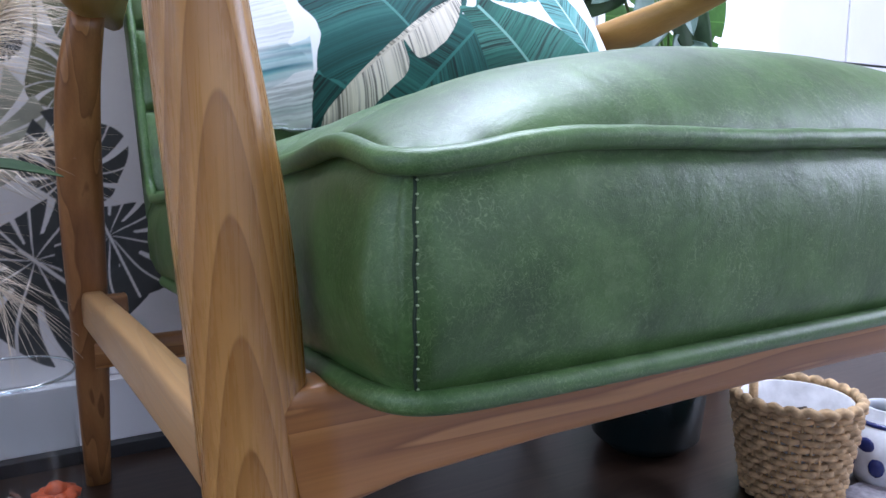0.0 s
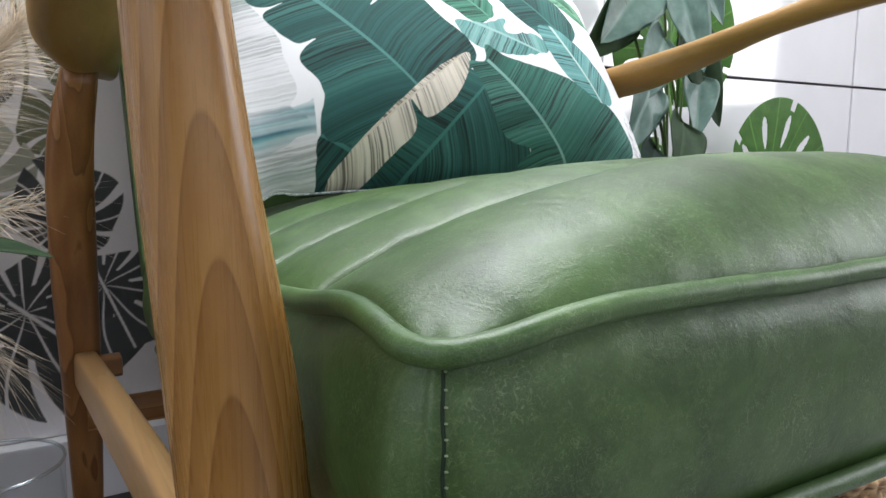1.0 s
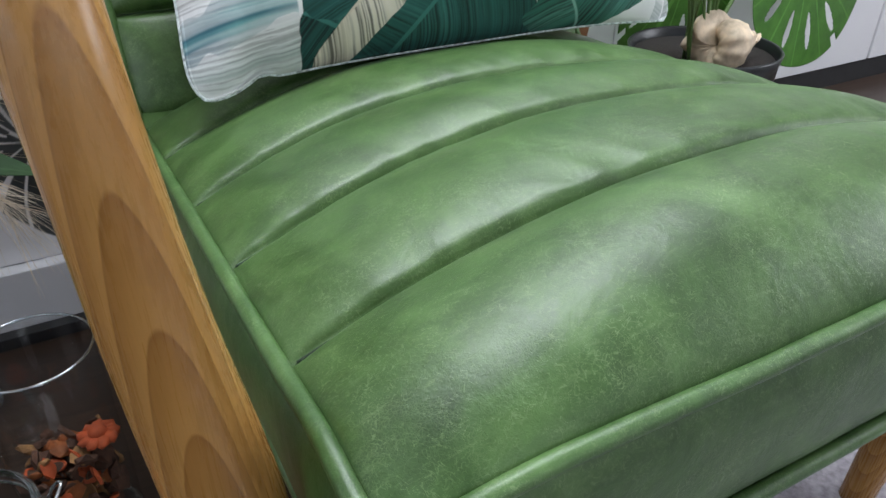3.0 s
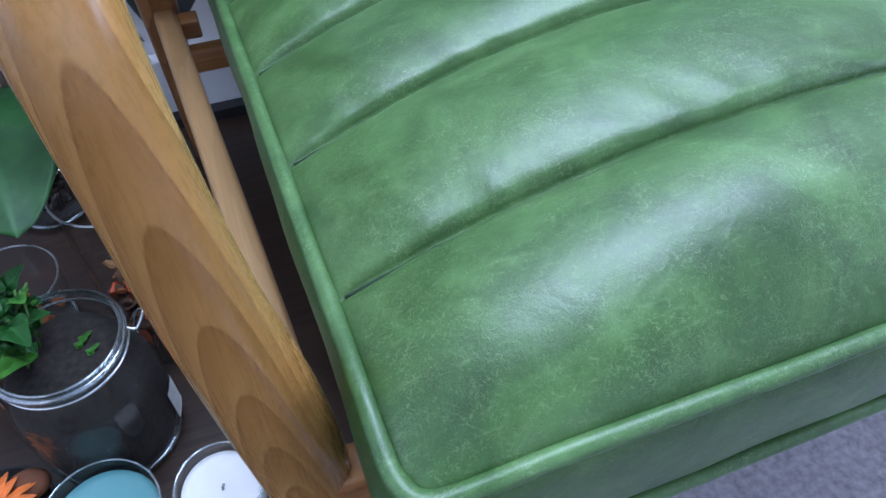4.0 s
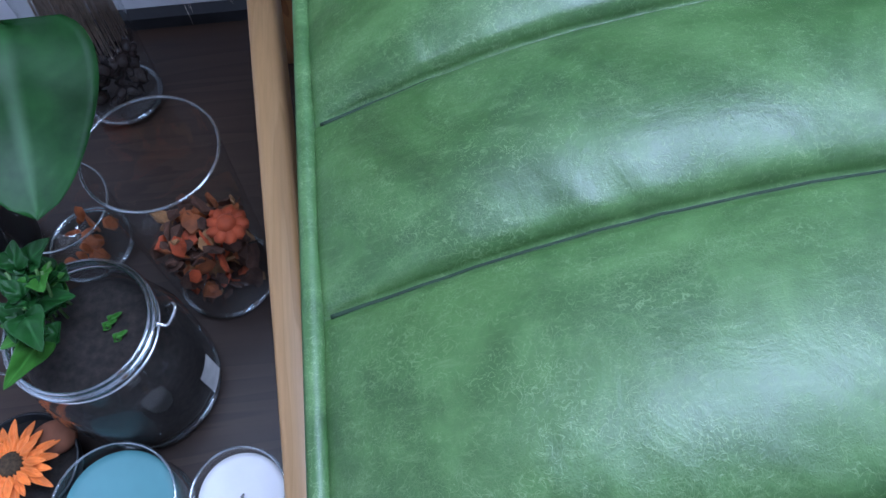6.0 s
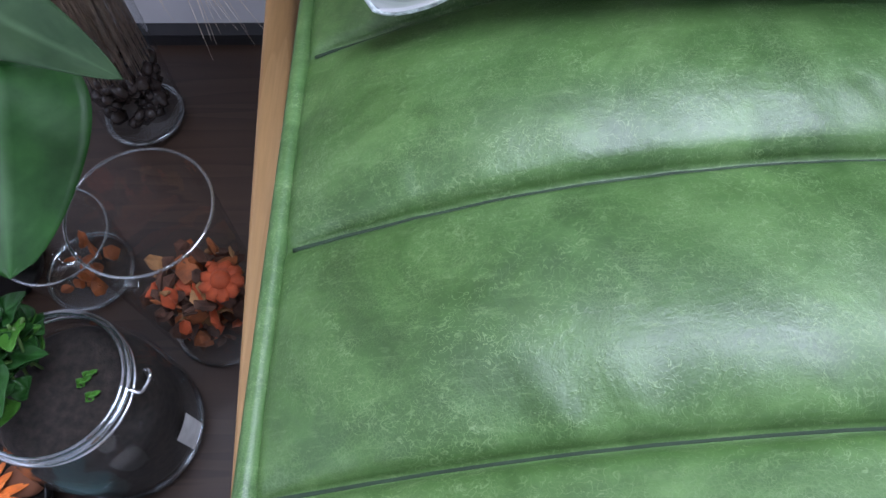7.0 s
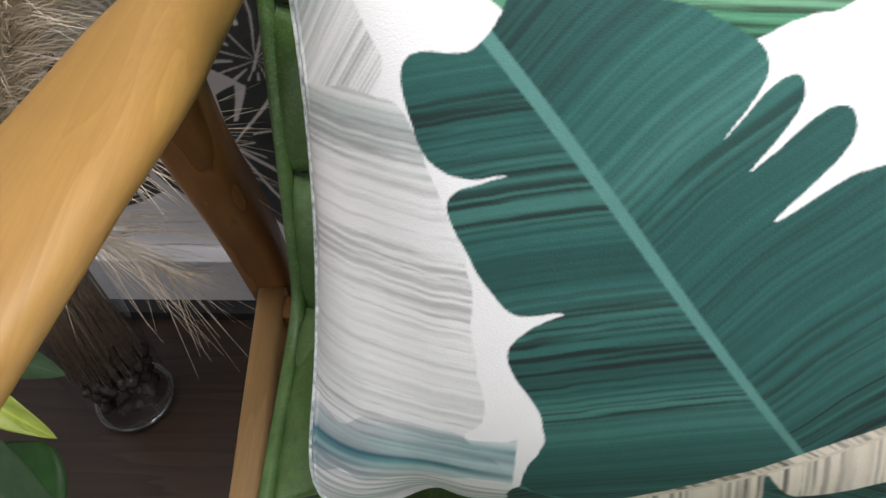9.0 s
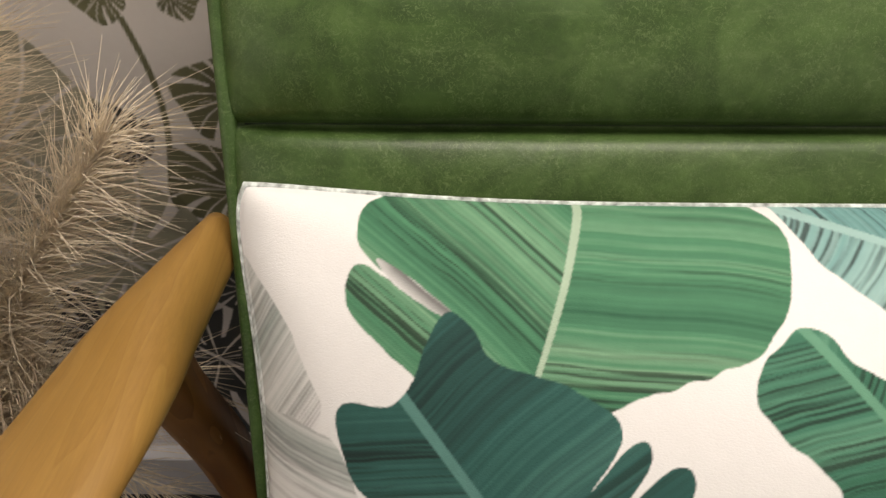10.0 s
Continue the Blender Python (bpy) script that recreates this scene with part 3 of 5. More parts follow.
# ---- the printed pillow ----
PIL_C, PIL_A, PIL_B = (0.457, 0.8375, 0.6145), 0.300, 0.175
PIL_V = (0.0, 0.546, 0.838)
PIL_N = (0.0, -0.838, 0.546)
TEAL_D, TEAL_M, TEAL_L = (0.005, 0.040, 0.036), (0.012, 0.092, 0.080), (0.045, 0.175, 0.150)
LEAF_D, LEAF_M, LEAF_L = (0.012, 0.10, 0.055), (0.05, 0.22, 0.12), (0.22, 0.42, 0.27)
CREAM_D, CREAM_L = (0.27, 0.23, 0.16), (0.72, 0.66, 0.55)
GREY_D, GREY_L = (0.30, 0.37, 0.35), (0.72, 0.74, 0.73)
PAPER = (0.79, 0.80, 0.80)


def smooth_noise(x, seed):
    """Soft one-dimensional noise in 0..1 over an array."""
    table = np.random.RandomState(seed).rand(512)
    i = np.floor(x).astype(int)
    f = x - i
    f = f * f * (3 - 2 * f)
    return table[i % 512] * (1 - f) + table[(i + 1) % 512] * f


def inside(x, y, corners):
    """Which points lie inside a closed outline."""
    hit = np.zeros(len(x), bool)
    px, py = np.array(corners, float).T
    for i in range(len(px)):
        j = i - 1
        if py[i] == py[j]:
            continue
        cross = (py[i] > y) != (py[j] > y)
        hit ^= cross & (x < (px[j] - px[i]) * (y - py[i]) / (py[j] - py[i]) + px[i])
    return hit


def soften(corners):
    pts = [np.array(c, float) for c in corners]
    for _ in range(3):
        pts = [q for i in range(len(pts)) for q in (pts[i - 1] * 0.22 + pts[i] * 0.78, pts[i] * 0.78 + pts[(i + 1) % len(pts)] * 0.22)]
    return pts


def paint_leaf(rgb, x, y, corners, rib, tones, slant=0.55, pitch=0.42, seed=1, rib_width=0.22, rib_tone=None, wave=0.25, lines=0.78):
    """Print one leaf: outline and midrib in centimetres; veins leave the rib on both sides in painted streaks."""
    mask = inside(x + wave * (smooth_noise(y * 1.3, seed + 7) - 0.5), y + wave * (smooth_noise(x * 1.3, seed + 8) - 0.5), soften(corners))
    (ax, ay), (bx, by) = rib
    long = math.hypot(bx - ax, by - ay)
    ux, uy = (bx - ax) / long, (by - ay) / long
    along = (x - ax) * ux + (y - ay) * uy
    across = -(x - ax) * uy + (y - ay) * ux
    side = np.sign(across)
    d = np.abs(across)
    left_slant, right_slant = slant if isinstance(slant, tuple) else (slant, slant)
    lane = along + np.where(across < 0, left_slant, right_slant) * d + 40
    lane = lane + 0.25 * smooth_noise(d * 0.3 + side * 9 + 20, seed + 11) - 0.012 * d * d
    fine = smooth_noise(lane / pitch + 0.8 * smooth_noise(d * 0.35 + lane * 0.2, seed + 1), seed + 2 + 0) * 0.6 + smooth_noise(lane / (pitch * 0.45) + side * 31 + 100, seed + 3) * 0.4
    broad = smooth_noise(lane / 2.4 + side * 17 + 60, seed + 4)
    hair = smooth_noise(lane / 0.11 + side * 43 + 500, seed + 9)
    v = np.clip(0.30 * fine + 0.26 * hair + 0.62 * broad - 0.09, 0, 1)
    # brushed dark lines in bunches, each thinning out along its way
    ripple = lane + 0.10 * smooth_noise(d * 1.1 + side * 13 + 90, seed + 13)
    streak = smooth_noise(ripple / (pitch * 0.5) + side * 57 + 300, seed + 5)
    bunch = smooth_noise(lane / 1.9 + side * 23 + 70, seed + 14)
    dark_line = np.clip((streak - 0.40) * 4.0, 0, 1) * np.clip(smooth_noise(d * 0.30 + np.floor(lane / pitch / 0.5) * 3.7, seed + 6) * 1.8 - 0.12, 0, 1) * np.clip(bunch * 2.8 - 0.45, 0, 1)
    lo, mid, hi = (np.array(t) for t in tones)
    v = v[:, None]
    col = np.where(v < 0.5, lo + (mid - lo) * v * 2, mid + (hi - mid) * (v * 2 - 1))
    col = col * (1 - lines * dark_line[:, None])
    on_rib = (d < rib_width * (1.1 - 0.5 * np.clip(along / long, 0, 1))) & (along > -0.2) & (along < long)
    col[on_rib] = np.array(rib_tone or hi)
    rgb[mask] = col[mask]


def pillow_print(u, v):
    s, t = 2 * u - 1, 2 * v - 1
    x, y = s * 29.8 - 0.1 + np.where(t > 0, 0.4, 1.0) * t, t * 17.0
    rgb = np.tile(np.array(PAPER), (len(u), 1)).astype(float)
    grey = (GREY_D, GREY_L, (0.8, 0.8, 0.81))
    teal, leaf = (TEAL_D, TEAL_M, TEAL_L), (LEAF_D, LEAF_M, LEAF_L)
    deep = (TEAL_D, (0.014, 0.10, 0.085), (0.04, 0.18, 0.155))
    # pale leaves along the end of the pillow
    paint_leaf(rgb, x, y, [(-33, 15), (-29, 13), (-26.6, 9), (-25.6, 6.6), (-27.5, 3.5), (-30, 2), (-33, 2)], ((-38, 0), (-38, 14)), grey, (-1.1, -1.1), 0.26, 11, lines=0.4)
    paint_leaf(rgb, x, y, [(-33, 5), (-25.2, 6), (-24.2, 2.5), (-22.6, -0.5), (-22.6, -4), (-22, -8), (-23.2, -9.2), (-21.2, -10.5), (-20.4, -13), (-20.8, -19), (-33, -19)], ((-37, -19), (-37, 6)), grey, (0.3, 0.3), 0.3, 12, lines=0.4)
    band = (x < -20.6) & (np.abs(y + 11.2 - 0.15 * (x + 25)) < 1.4 + smooth_noise(x * 0.8, 77))
    shade = np.clip(smooth_noise(y * 2.2 + x * 0.1, 78) * 0.9 + np.clip((-26 - x) / 4, 0, 0.5), 0, 1)[:, None]
    soft = 1.0 * np.clip(1.3 - np.abs(y + 11.2 - 0.15 * (x + 25)) / 2.2, 0, 1)[:, None] * (0.55 + 0.45 * smooth_noise(y * 3.1, 79))[:, None]
    rgb[band] = (rgb * (1 - soft) + soft * ((1 - shade) * np.array((0.17, 0.42, 0.42)) + shade * np.array((0.02, 0.12, 0.16))))[band]
    # upper leaves
    paint_leaf(rgb, x, y, [(-23.2, 17), (-23.6, 14.5), (-21.5, 13.0), (-18.4, 11.2), (-20.5, 12.3), (-23.6, 14.1), (-24.4, 12.2), (-22.6, 9.9), (-17, 6), (-13.5, 8.0), (-9.5, 9.6), (-6.0, 10.6), (-4.2, 13.2), (-3.0, 17.5), (-14, 20)],
               ((-12.5, 17.5), (-15.9, 9.0)), leaf, (0.43, 0.45), 0.24, 21, 0.19, (0.36, 0.50, 0.38))
    paint_leaf(rgb, x, y, [(-21.6, 12.6), (-18.2, 11.3), (-20.6, 13.2), (-22.8, 14.3)], ((-30, 12), (-29, 13)), (PAPER, PAPER, PAPER), 0, 1, 22)
    paint_leaf(rgb, x, y, [(-6.8, 9.0), (-5.6, 11), (-3.8, 12.4), (-1.2, 9.6), (4, 8), (6, 3), (2, 0), (-3, 4.5), (-3.6, 6.0), (-5.6, 7.4)], ((-4.2, 12), (4, 2)), (LEAF_D, (0.03, 0.17, 0.11), (0.1, 0.3, 0.2)), 0.5, 0.26, 23)
    paint_leaf(rgb, x, y, [(-3.2, 15.6), (-0.6, 12.4), (3, 12), (8, 14), (8, 18), (-3, 18)], ((-3, 17), (8, 13)), ((0.05, 0.2, 0.2), (0.16, 0.36, 0.35), (0.3, 0.5, 0.48)), 0.5, 0.26, 24)
    paint_leaf(rgb, x, y, [(5, 12), (8, 14), (14, 13), (19, 9), (21, 3), (16, -1), (10, 1), (7, 5)], ((6, 13), (18, -1)), teal, 0.5, 0.26, 25)
    paint_leaf(rgb, x, y, [(12, 15), (20, 16), (27, 12), (28, 6), (22, 6), (17, 10)], ((12, 16), (26, 6)), leaf, 0.5, 0.26, 26)
    paint_leaf(rgb, x, y, [(-2, 1.2), (3, 0.6), (7, 2.5), (5, -0.6), (11, 0.6), (13, -2), (6, -3.6), (0, -3)], ((-2, 2), (12, -3)), ((0.05, 0.2, 0.18), (0.13, 0.34, 0.31), (0.3, 0.5, 0.47)), 0.4, 0.26, 27)
    # the large dark leaf with its torn lobes
    paint_leaf(rgb, x, y, [(-25.4, 7.4), (-21.8, 7.3), (-19.8, 12.2), (-18.3, 11.6), (-17.8, 10.0), (-14.6, 9.4), (-12.4, 8.2), (-12.2, 7.0), (-14.1, 4.4), (-12.0, 7.0), (-11.2, 7.3), (-11.0, 6.2), (-13.2, 3.2), (-10.4, 6.2),
                            (-9.4, 6.2), (-9.2, 5.0), (-12.4, 1.5), (-8.7, 4.4), (-5.0, 4.6), (-3.2, 1.2), (-0.2, -1.6), (0, -5), (-8, -11), (-14, -16), (-20.4, -15), (-20.2, -10.6), (-19.4, -9.2), (-19.6, -7), (-21.4, -4.2), (-20.6, -2.9), (-18.4, -1.8), (-20.8, -2.4),
                            (-21.8, -1.6), (-23.6, 1.4), (-23.2, 2.4), (-20.6, 3.3), (-23.2, 2.7), (-24.6, 3.6)], ((-22.2, 8.6), (-8.4, -8.6)), teal, (0.55, 0.15), 0.24, 31, 0.26, (0.075, 0.225, 0.20), 0.12)
    paint_leaf(rgb, x, y, [(-20.6, -12), (-19, -13.4), (-14, -14), (-16, -18), (-20.8, -18)], ((-21, -12), (-14, -16)), deep, 0.4, 0.3, 32)
    # dark ground of leaves low down
    paint_leaf(rgb, x, y, [(-12, -13), (-8, -10), (-2.4, -6), (1, -5.6), (3, -9), (6, -14), (8, -19), (-18, -19), (-16, -16.4)], ((-12, -18), (2, -6)), deep, 0.5, 0.26, 33)
    # the cream blade folded over it
    paint_leaf(rgb, x, y, [(-20.6, -17.2), (-15, -12.4), (-10, -8.6), (-5, -5.2), (-1.2, -3.4), (-0.9, -4.2), (-2.6, -7.4), (-5.0, -10.0), (-8.0, -11.6), (-8.8, -11), (-10.2, -8.9), (-9.2, -12.6), (-12, -14.6), (-16, -17.6)],
               ((-20, -16.0), (0, -2.6)), (CREAM_D, CREAM_L, (0.76, 0.71, 0.62)), (0.35, 0.35), 0.28, 34, 0.12, (0.62, 0.56, 0.46), 0.1)
    paint_leaf(rgb, x, y, [(-1.9, -4.6), (1.2, -4.9), (1.6, -1.9), (3.8, -3.6), (6, -4.2), (11, -5), (16, -6), (22, -8), (25.4, -11.6), (24.5, -14.4), (18, -17), (10, -18), (4, -16), (7, -14.4), (2.5, -13.6), (1.2, -12), (0.2, -9), (-0.6, -6.6)],
               ((1.4, -4.6), (13.4, -17)), ((0.008, 0.06, 0.045), (0.025, 0.14, 0.105), (0.09, 0.26, 0.21)), (0.6, 0.15), 0.24, 35, 0.22, (0.2, 0.4, 0.35), 0.12)
    paint_leaf(rgb, x, y, [(11, 2.2), (15, 2.4), (20, 0), (23.5, -4), (22.4, -8), (18, -7.4), (13, -5)], ((14.4, 2.4), (20.4, -9)), ((0.06, 0.24, 0.22), (0.14, 0.36, 0.34), (0.28, 0.5, 0.48)), 0.5, 0.26, 36, 0.25, (0.45, 0.6, 0.55))
    paint_leaf(rgb, x, y, [(25.2, -8), (27.4, -6.4), (33, -7), (33, -18), (25, -18), (25.6, -13)], ((26, -6), (28, -19)), grey, 0.4, 0.35, 37, lines=0.4)
    return rgb


def smoothed(paint, nu, nv):
    """The print averaged over four points round each corner of a fine grid."""
    def colour(u, v):
        return sum(paint(np.clip(u + a * 0.33 / nu, 0, 1), np.clip(v + b * 0.33 / nv, 0, 1)) for a, b in ((-1, -0.4), (0.4, -1), (1, 0.4), (-0.4, 1))) / 4
    return colour


def pillow_place(side):
    def place(u, v):
        s, t = 2 * u - 1, 2 * v - 1
        # sides drawn in between the four eared corners
        x = s * PIL_A * (1 - 0.04 * (1 - s * s) - 0.055 * (1 - t * t) * np.abs(s))
        y = t * PIL_B * (1 - 0.10 * (1 - s ** 4) * np.abs(t))
        x, y = x * (1 - np.where(t > 0, 0.035, 0.075) * np.abs(s) ** 4 * np.abs(t) ** 9), y * (1 - 0.045 * np.abs(s) ** 7 * np.abs(t) ** 7)
        # the lower end sags into a soft ear
        ear = np.exp(-((s + 0.93) / 0.11) ** 2) * np.clip(-t, 0, 1) ** 5
        x, y = x - 0.011 * ear, y - 0.009 * ear + 0.006 * np.exp(-((s + 0.79) / 0.045) ** 2) * np.clip(-t, 0, 1) ** 6
        h = 0.092 * ((1 - np.abs(s) ** 2.6) * (1 - np.abs(t) ** 2.4)) ** 0.62 + 0.001
        crumple = 0.0022 * np.sin(s * 23 + 5 * t) * np.exp(-((1 - np.abs(s)) / 0.16) ** 2) + 0.0018 * np.sin(t * 17 + 9 * s) * np.exp(-((1 - np.abs(t)) / 0.2) ** 2)
        dent = -0.010 * np.exp(-((s + 0.82) / 0.07) ** 2 - ((t + 1.0) / 0.22) ** 2)
        h = (h + (crumple + dent) * (np.minimum(1 - np.abs(s), 1 - np.abs(t)) > 0.01)) * (1 if side > 0 else 0.7) * side
        return [PIL_C[i] + x * (1, 0, 0)[i] + y * PIL_V[i] + h * PIL_N[i] for i in range(3)]
    return place


CLOTH = printed("printed_cotton", 0.85, 420.0)
pillow = thing("pillow", (0.456, 0.75, 0.47), "oblong white cotton pillow printed with teal banana leaves", "pillow")
W = Matrix.Translation((-0.456, -0.75, -0.47))
sheet("front_panel", 800, 460, pillow_place(1), smoothed(pillow_print, 800, 460), CLOTH, pillow).matrix_parent_inverse = W
sheet("back_panel", 120, 80, pillow_place(-1), lambda u, v: np.tile(np.array(PAPER), (len(u), 1)), CLOTH, pillow).matrix_parent_inverse = W
edge = [(k / 60, 0.0) for k in range(60)] + [(1.0, k / 40) for k in range(40)] + [(1 - k / 60, 1.0) for k in range(60)] + [(0.0, 1 - k / 40) for k in range(40)]
eu, ev = np.array(edge).T
ring = np.stack(pillow_place(1)(eu, ev), 1)
SEAMCLOTH = plain("grey_green_seam_cotton", (0.50, 0.56, 0.55), 0.85, 220.0, 0.6)
cord = part("seam_cord", tube(bmesh.new(), [Vector(p) for p in ring], 0.0016, 8, True), SEAMCLOTH, pillow)
cord.matrix_parent_inverse = W

# ---- printed wallpaper ----


def paint_monstera(rgb, x, z, cx, cz, size, turn, tone, vein):
    """A split leaf seen flat: heart outline, cuts between the fingers and pale veins."""
    dx, dz = x - cx, z - cz
    a, b = dx * math.cos(turn) + dz * math.sin(turn), -dx * math.sin(turn) + dz * math.cos(turn)
    r, th = np.hypot(a, b), np.arctan2(b, a)
    rim_r = size * (0.62 + 0.38 * np.cos(th)) * (1.05 - 0.1 * np.cos(5 * th)) + size * 0.22
    finger = np.abs(np.sin(th * 4.5 + 0.4 * np.sin(r / size * 3)))
    cut = (finger < 0.30 - 0.1 * (1 - r / size)) & (r > rim_r * 0.42) & (np.abs(th) > 0.12)
    body = (r < rim_r) & ~cut
    rib = (np.abs(np.sin(th * 4.5 + math.pi / 2 + 0.4 * np.sin(r / size * 3))) < 0.10 * size / (r + 0.3 * size)) | ((np.abs(b) < size * 0.02) & (a > -0.2 * size))
    mottled = 0.8 + 0.4 * smooth_noise(r * 120 / size * 0.1 + th * 3 + 50, 5)
    rgb[body] = np.array(tone) * mottled[body][:, None]
    rgb[body & rib] = vein


def wallpaper_print(u, v):
    x, z = -0.32 + 0.62 * u, 0.117 + 0.85 * v
    rgb = np.tile(np.array((0.80, 0.78, 0.78)), (len(u), 1)).astype(float)
    ink, olive, sage = (0.05, 0.055, 0.055), (0.15, 0.155, 0.09), (0.38, 0.38, 0.30)
    white = np.array((0.76, 0.74, 0.73))
    paint_monstera(rgb, x, z, -0.14, 0.60, 0.10, 0.6, sage, white)
    stalk = 0.012 + 0.012 * np.sin((z - 0.57) * 20)
    rgb[(np.abs(x - stalk) < 0.0028) & (z > 0.55) & (z < 0.725)] = olive
    paint_monstera(rgb, x, z, 0.088, 0.655, 0.042, 3.5, olive, white)
    paint_monstera(rgb, x, z, 0.005, 0.745, 0.022, 3.9, olive, white)
    paint_monstera(rgb, x, z, 0.055, 0.742, 0.018, -0.5, olive, white)
    paint_monstera(rgb, x, z, -0.012, 0.605, 0.036, 2.6, ink, white)
    paint_monstera(rgb, x, z, 0.068, 0.555, 0.05, 2.9, olive, white)
    paint_monstera(rgb, x, z, -0.06, 0.46, 0.12, 2.3, sage, white)
    paint_monstera(rgb, x, z, 0.05, 0.42, 0.075, 1.2, ink, white)
    paint_monstera(rgb, x, z, 0.00, 0.30, 0.13, -0.75, ink, white)
    paint_monstera(rgb, x, z, -0.12, 0.33, 0.12, 3.6, ink, white)
    paint_monstera(rgb, x, z, 0.10, 0.33, 0.09, -1.2, ink, white)
    paint_monstera(rgb, x, z, -0.30, 0.45, 0.14, 2.0, olive, white)
    paint_monstera(rgb, x, z, -0.20, 0.82, 0.09, 0.2, sage, white)
    paint_monstera(rgb, x, z, 0.22, 0.84, 0.12, 1.4, sage, white)
    return rgb


PAPERED = printed("printed_wallpaper", 0.6)
tagged(sheet("wallpaper", 420, 570, lambda u, v: [-0.32 + 0.62 * u, np.full(len(u), WALL - 0.004), 0.117 + 0.85 * v], smoothed(wallpaper_print, 420, 570), PAPERED),
       "white wallpaper printed with dark split leaves", "wallpaper", "", "structure")

# ---- panelled wall ----
PANELS = 1.33
GAP = plain("dark_joint", (0.02, 0.02, 0.022), 0.6)
bm = bmesh.new()
box(bm, 0.62, ROOM_X1, PANELS + 0.018, PANELS + 0.17, 0.0, ROOM_H)
panel_wall = structure("wall_panelled", bm, GAP, "wall of glossy white panels with dark joints", "wall")
X_JOINT, Z_JOINT = 2.19, 0.718
for x0, x1 in ((0.62, 1.185), (1.19, X_JOINT - 0.006), (X_JOINT + 0.006, 3.19), (3.195, ROOM_X1)):
    for z0, z1 in ((0.062, Z_JOINT - 0.0035), (Z_JOINT + 0.0035, 1.36), (1.364, 2.0), (2.004, ROOM_H)):
        part("panel", box(bmesh.new(), x0, x1, PANELS, PANELS + 0.0175, z0, z1, 0.0012), WHITE, panel_wall, "", False)
structure("black_plinth_panels", box(bmesh.new(), 0.62, ROOM_X1, PANELS + 0.004, PANELS + 0.017, 0.0, 0.058), BLACK, "narrow black plinth below white panels", "plinth")

# ---- materials of the small things ----
SOIL = plain("dark_potting_soil", (0.018, 0.013, 0.010), 0.95, 150.0, 0.6, 0.0, 0.004)
WAX_BLUE = plain("blue_green_wax", (0.10, 0.24, 0.25), 0.5, 30.0, 0.06)
WAX_WHITE = plain("white_wax", (0.80, 0.78, 0.76), 0.5, 30.0, 0.04)
WICK = plain("charred_wick", (0.25, 0.24, 0.22), 0.9)
WIRE = plain("bright_steel_wire", (0.62, 0.62, 0.62), 0.25, 60.0, 0.1, 1.0)
PAPER_LABEL = plain("white_paper_label", (0.62, 0.62, 0.60), 0.8)
ORANGE = plain("orange_petal", (0.80, 0.20, 0.025), 0.6, 60.0, 0.3)
FLOWER_EYE = plain("dark_flower_centre", (0.05, 0.03, 0.012), 0.9, 300.0, 0.7, 0.0, 0.002)
TERRACOTTA = plain("reddish_brown_clay", (0.20, 0.075, 0.035), 0.8)
DARKPOT = plain("dark_glazed_pot", (0.012, 0.013, 0.014), 0.3)
TEALPOT = plain("dark_teal_glaze", (0.006, 0.016, 0.018), 0.2)
RATTAN = plain("natural_rattan", (0.46, 0.31, 0.16), 0.7, 90.0, 0.45, 0.0, 0.002)
LINING = plain("white_lining", (0.66, 0.66, 0.68), 0.6)
STEM = plain("green_stem", (0.09, 0.17, 0.04), 0.5)
PLUME = plain("dry_pampas_straw", (0.80, 0.68, 0.54), 0.85, 90.0, 0.3)
STRAW = plain("brown_straw", (0.55, 0.43, 0.32), 0.8, 90.0, 0.4)
PORCELAIN = plain("white_porcelain", (0.66, 0.68, 0.72), 0.15)
COBALT = plain("cobalt_glaze", (0.015, 0.025, 0.13), 0.15)
SHELL = plain("cream_and_tan_shell", (0.60, 0.48, 0.34), 0.5, 26.0, 0.5, 0.0, 0.003)


def leaf_material(name, dark, light, rough=0.3):
    m, n, l, b = material(name)
    v = coords(n, l)
    c = ramp(n, l, noise_of(n, l, v, 28.0, 4.0, 0.6), [(0.3, dark), (0.7, light)])
    vein = n.new("ShaderNodeAttribute")
    vein.attribute_name = "print"
    c = blend(n, l, vein.outputs["Fac"], c, tuple(min(1, 1.8 * q + 0.02) for q in light))
    l.new(c, b.inputs["Base Color"])
    b.inputs["Roughness"].default_value, b.inputs["Specular IOR Level"].default_value = rough, 0.22
    bump(n, l, b, noise_of(n, l, v, 140.0, 3.0), 0.15, 0.001)
    return m


LEAF_DEEP = leaf_material("deep_green_leaf", (0.010, 0.045, 0.008), (0.022, 0.088, 0.015), 0.42)
LEAF_DULL = leaf_material("dull_green_leaf", (0.016, 0.042, 0.016), (0.034, 0.072, 0.028), 0.6)
LEAF_LIME = leaf_material("yellow_green_leaf", (0.20, 0.28, 0.04), (0.36, 0.42, 0.08))
LEAF_GREY = leaf_material("grey_green_leaf", (0.085, 0.15, 0.125), (0.15, 0.24, 0.20), 0.28)
LEAF_BRIGHT = leaf_material("bright_green_leaf", (0.035, 0.12, 0.012), (0.065, 0.19, 0.025), 0.4)


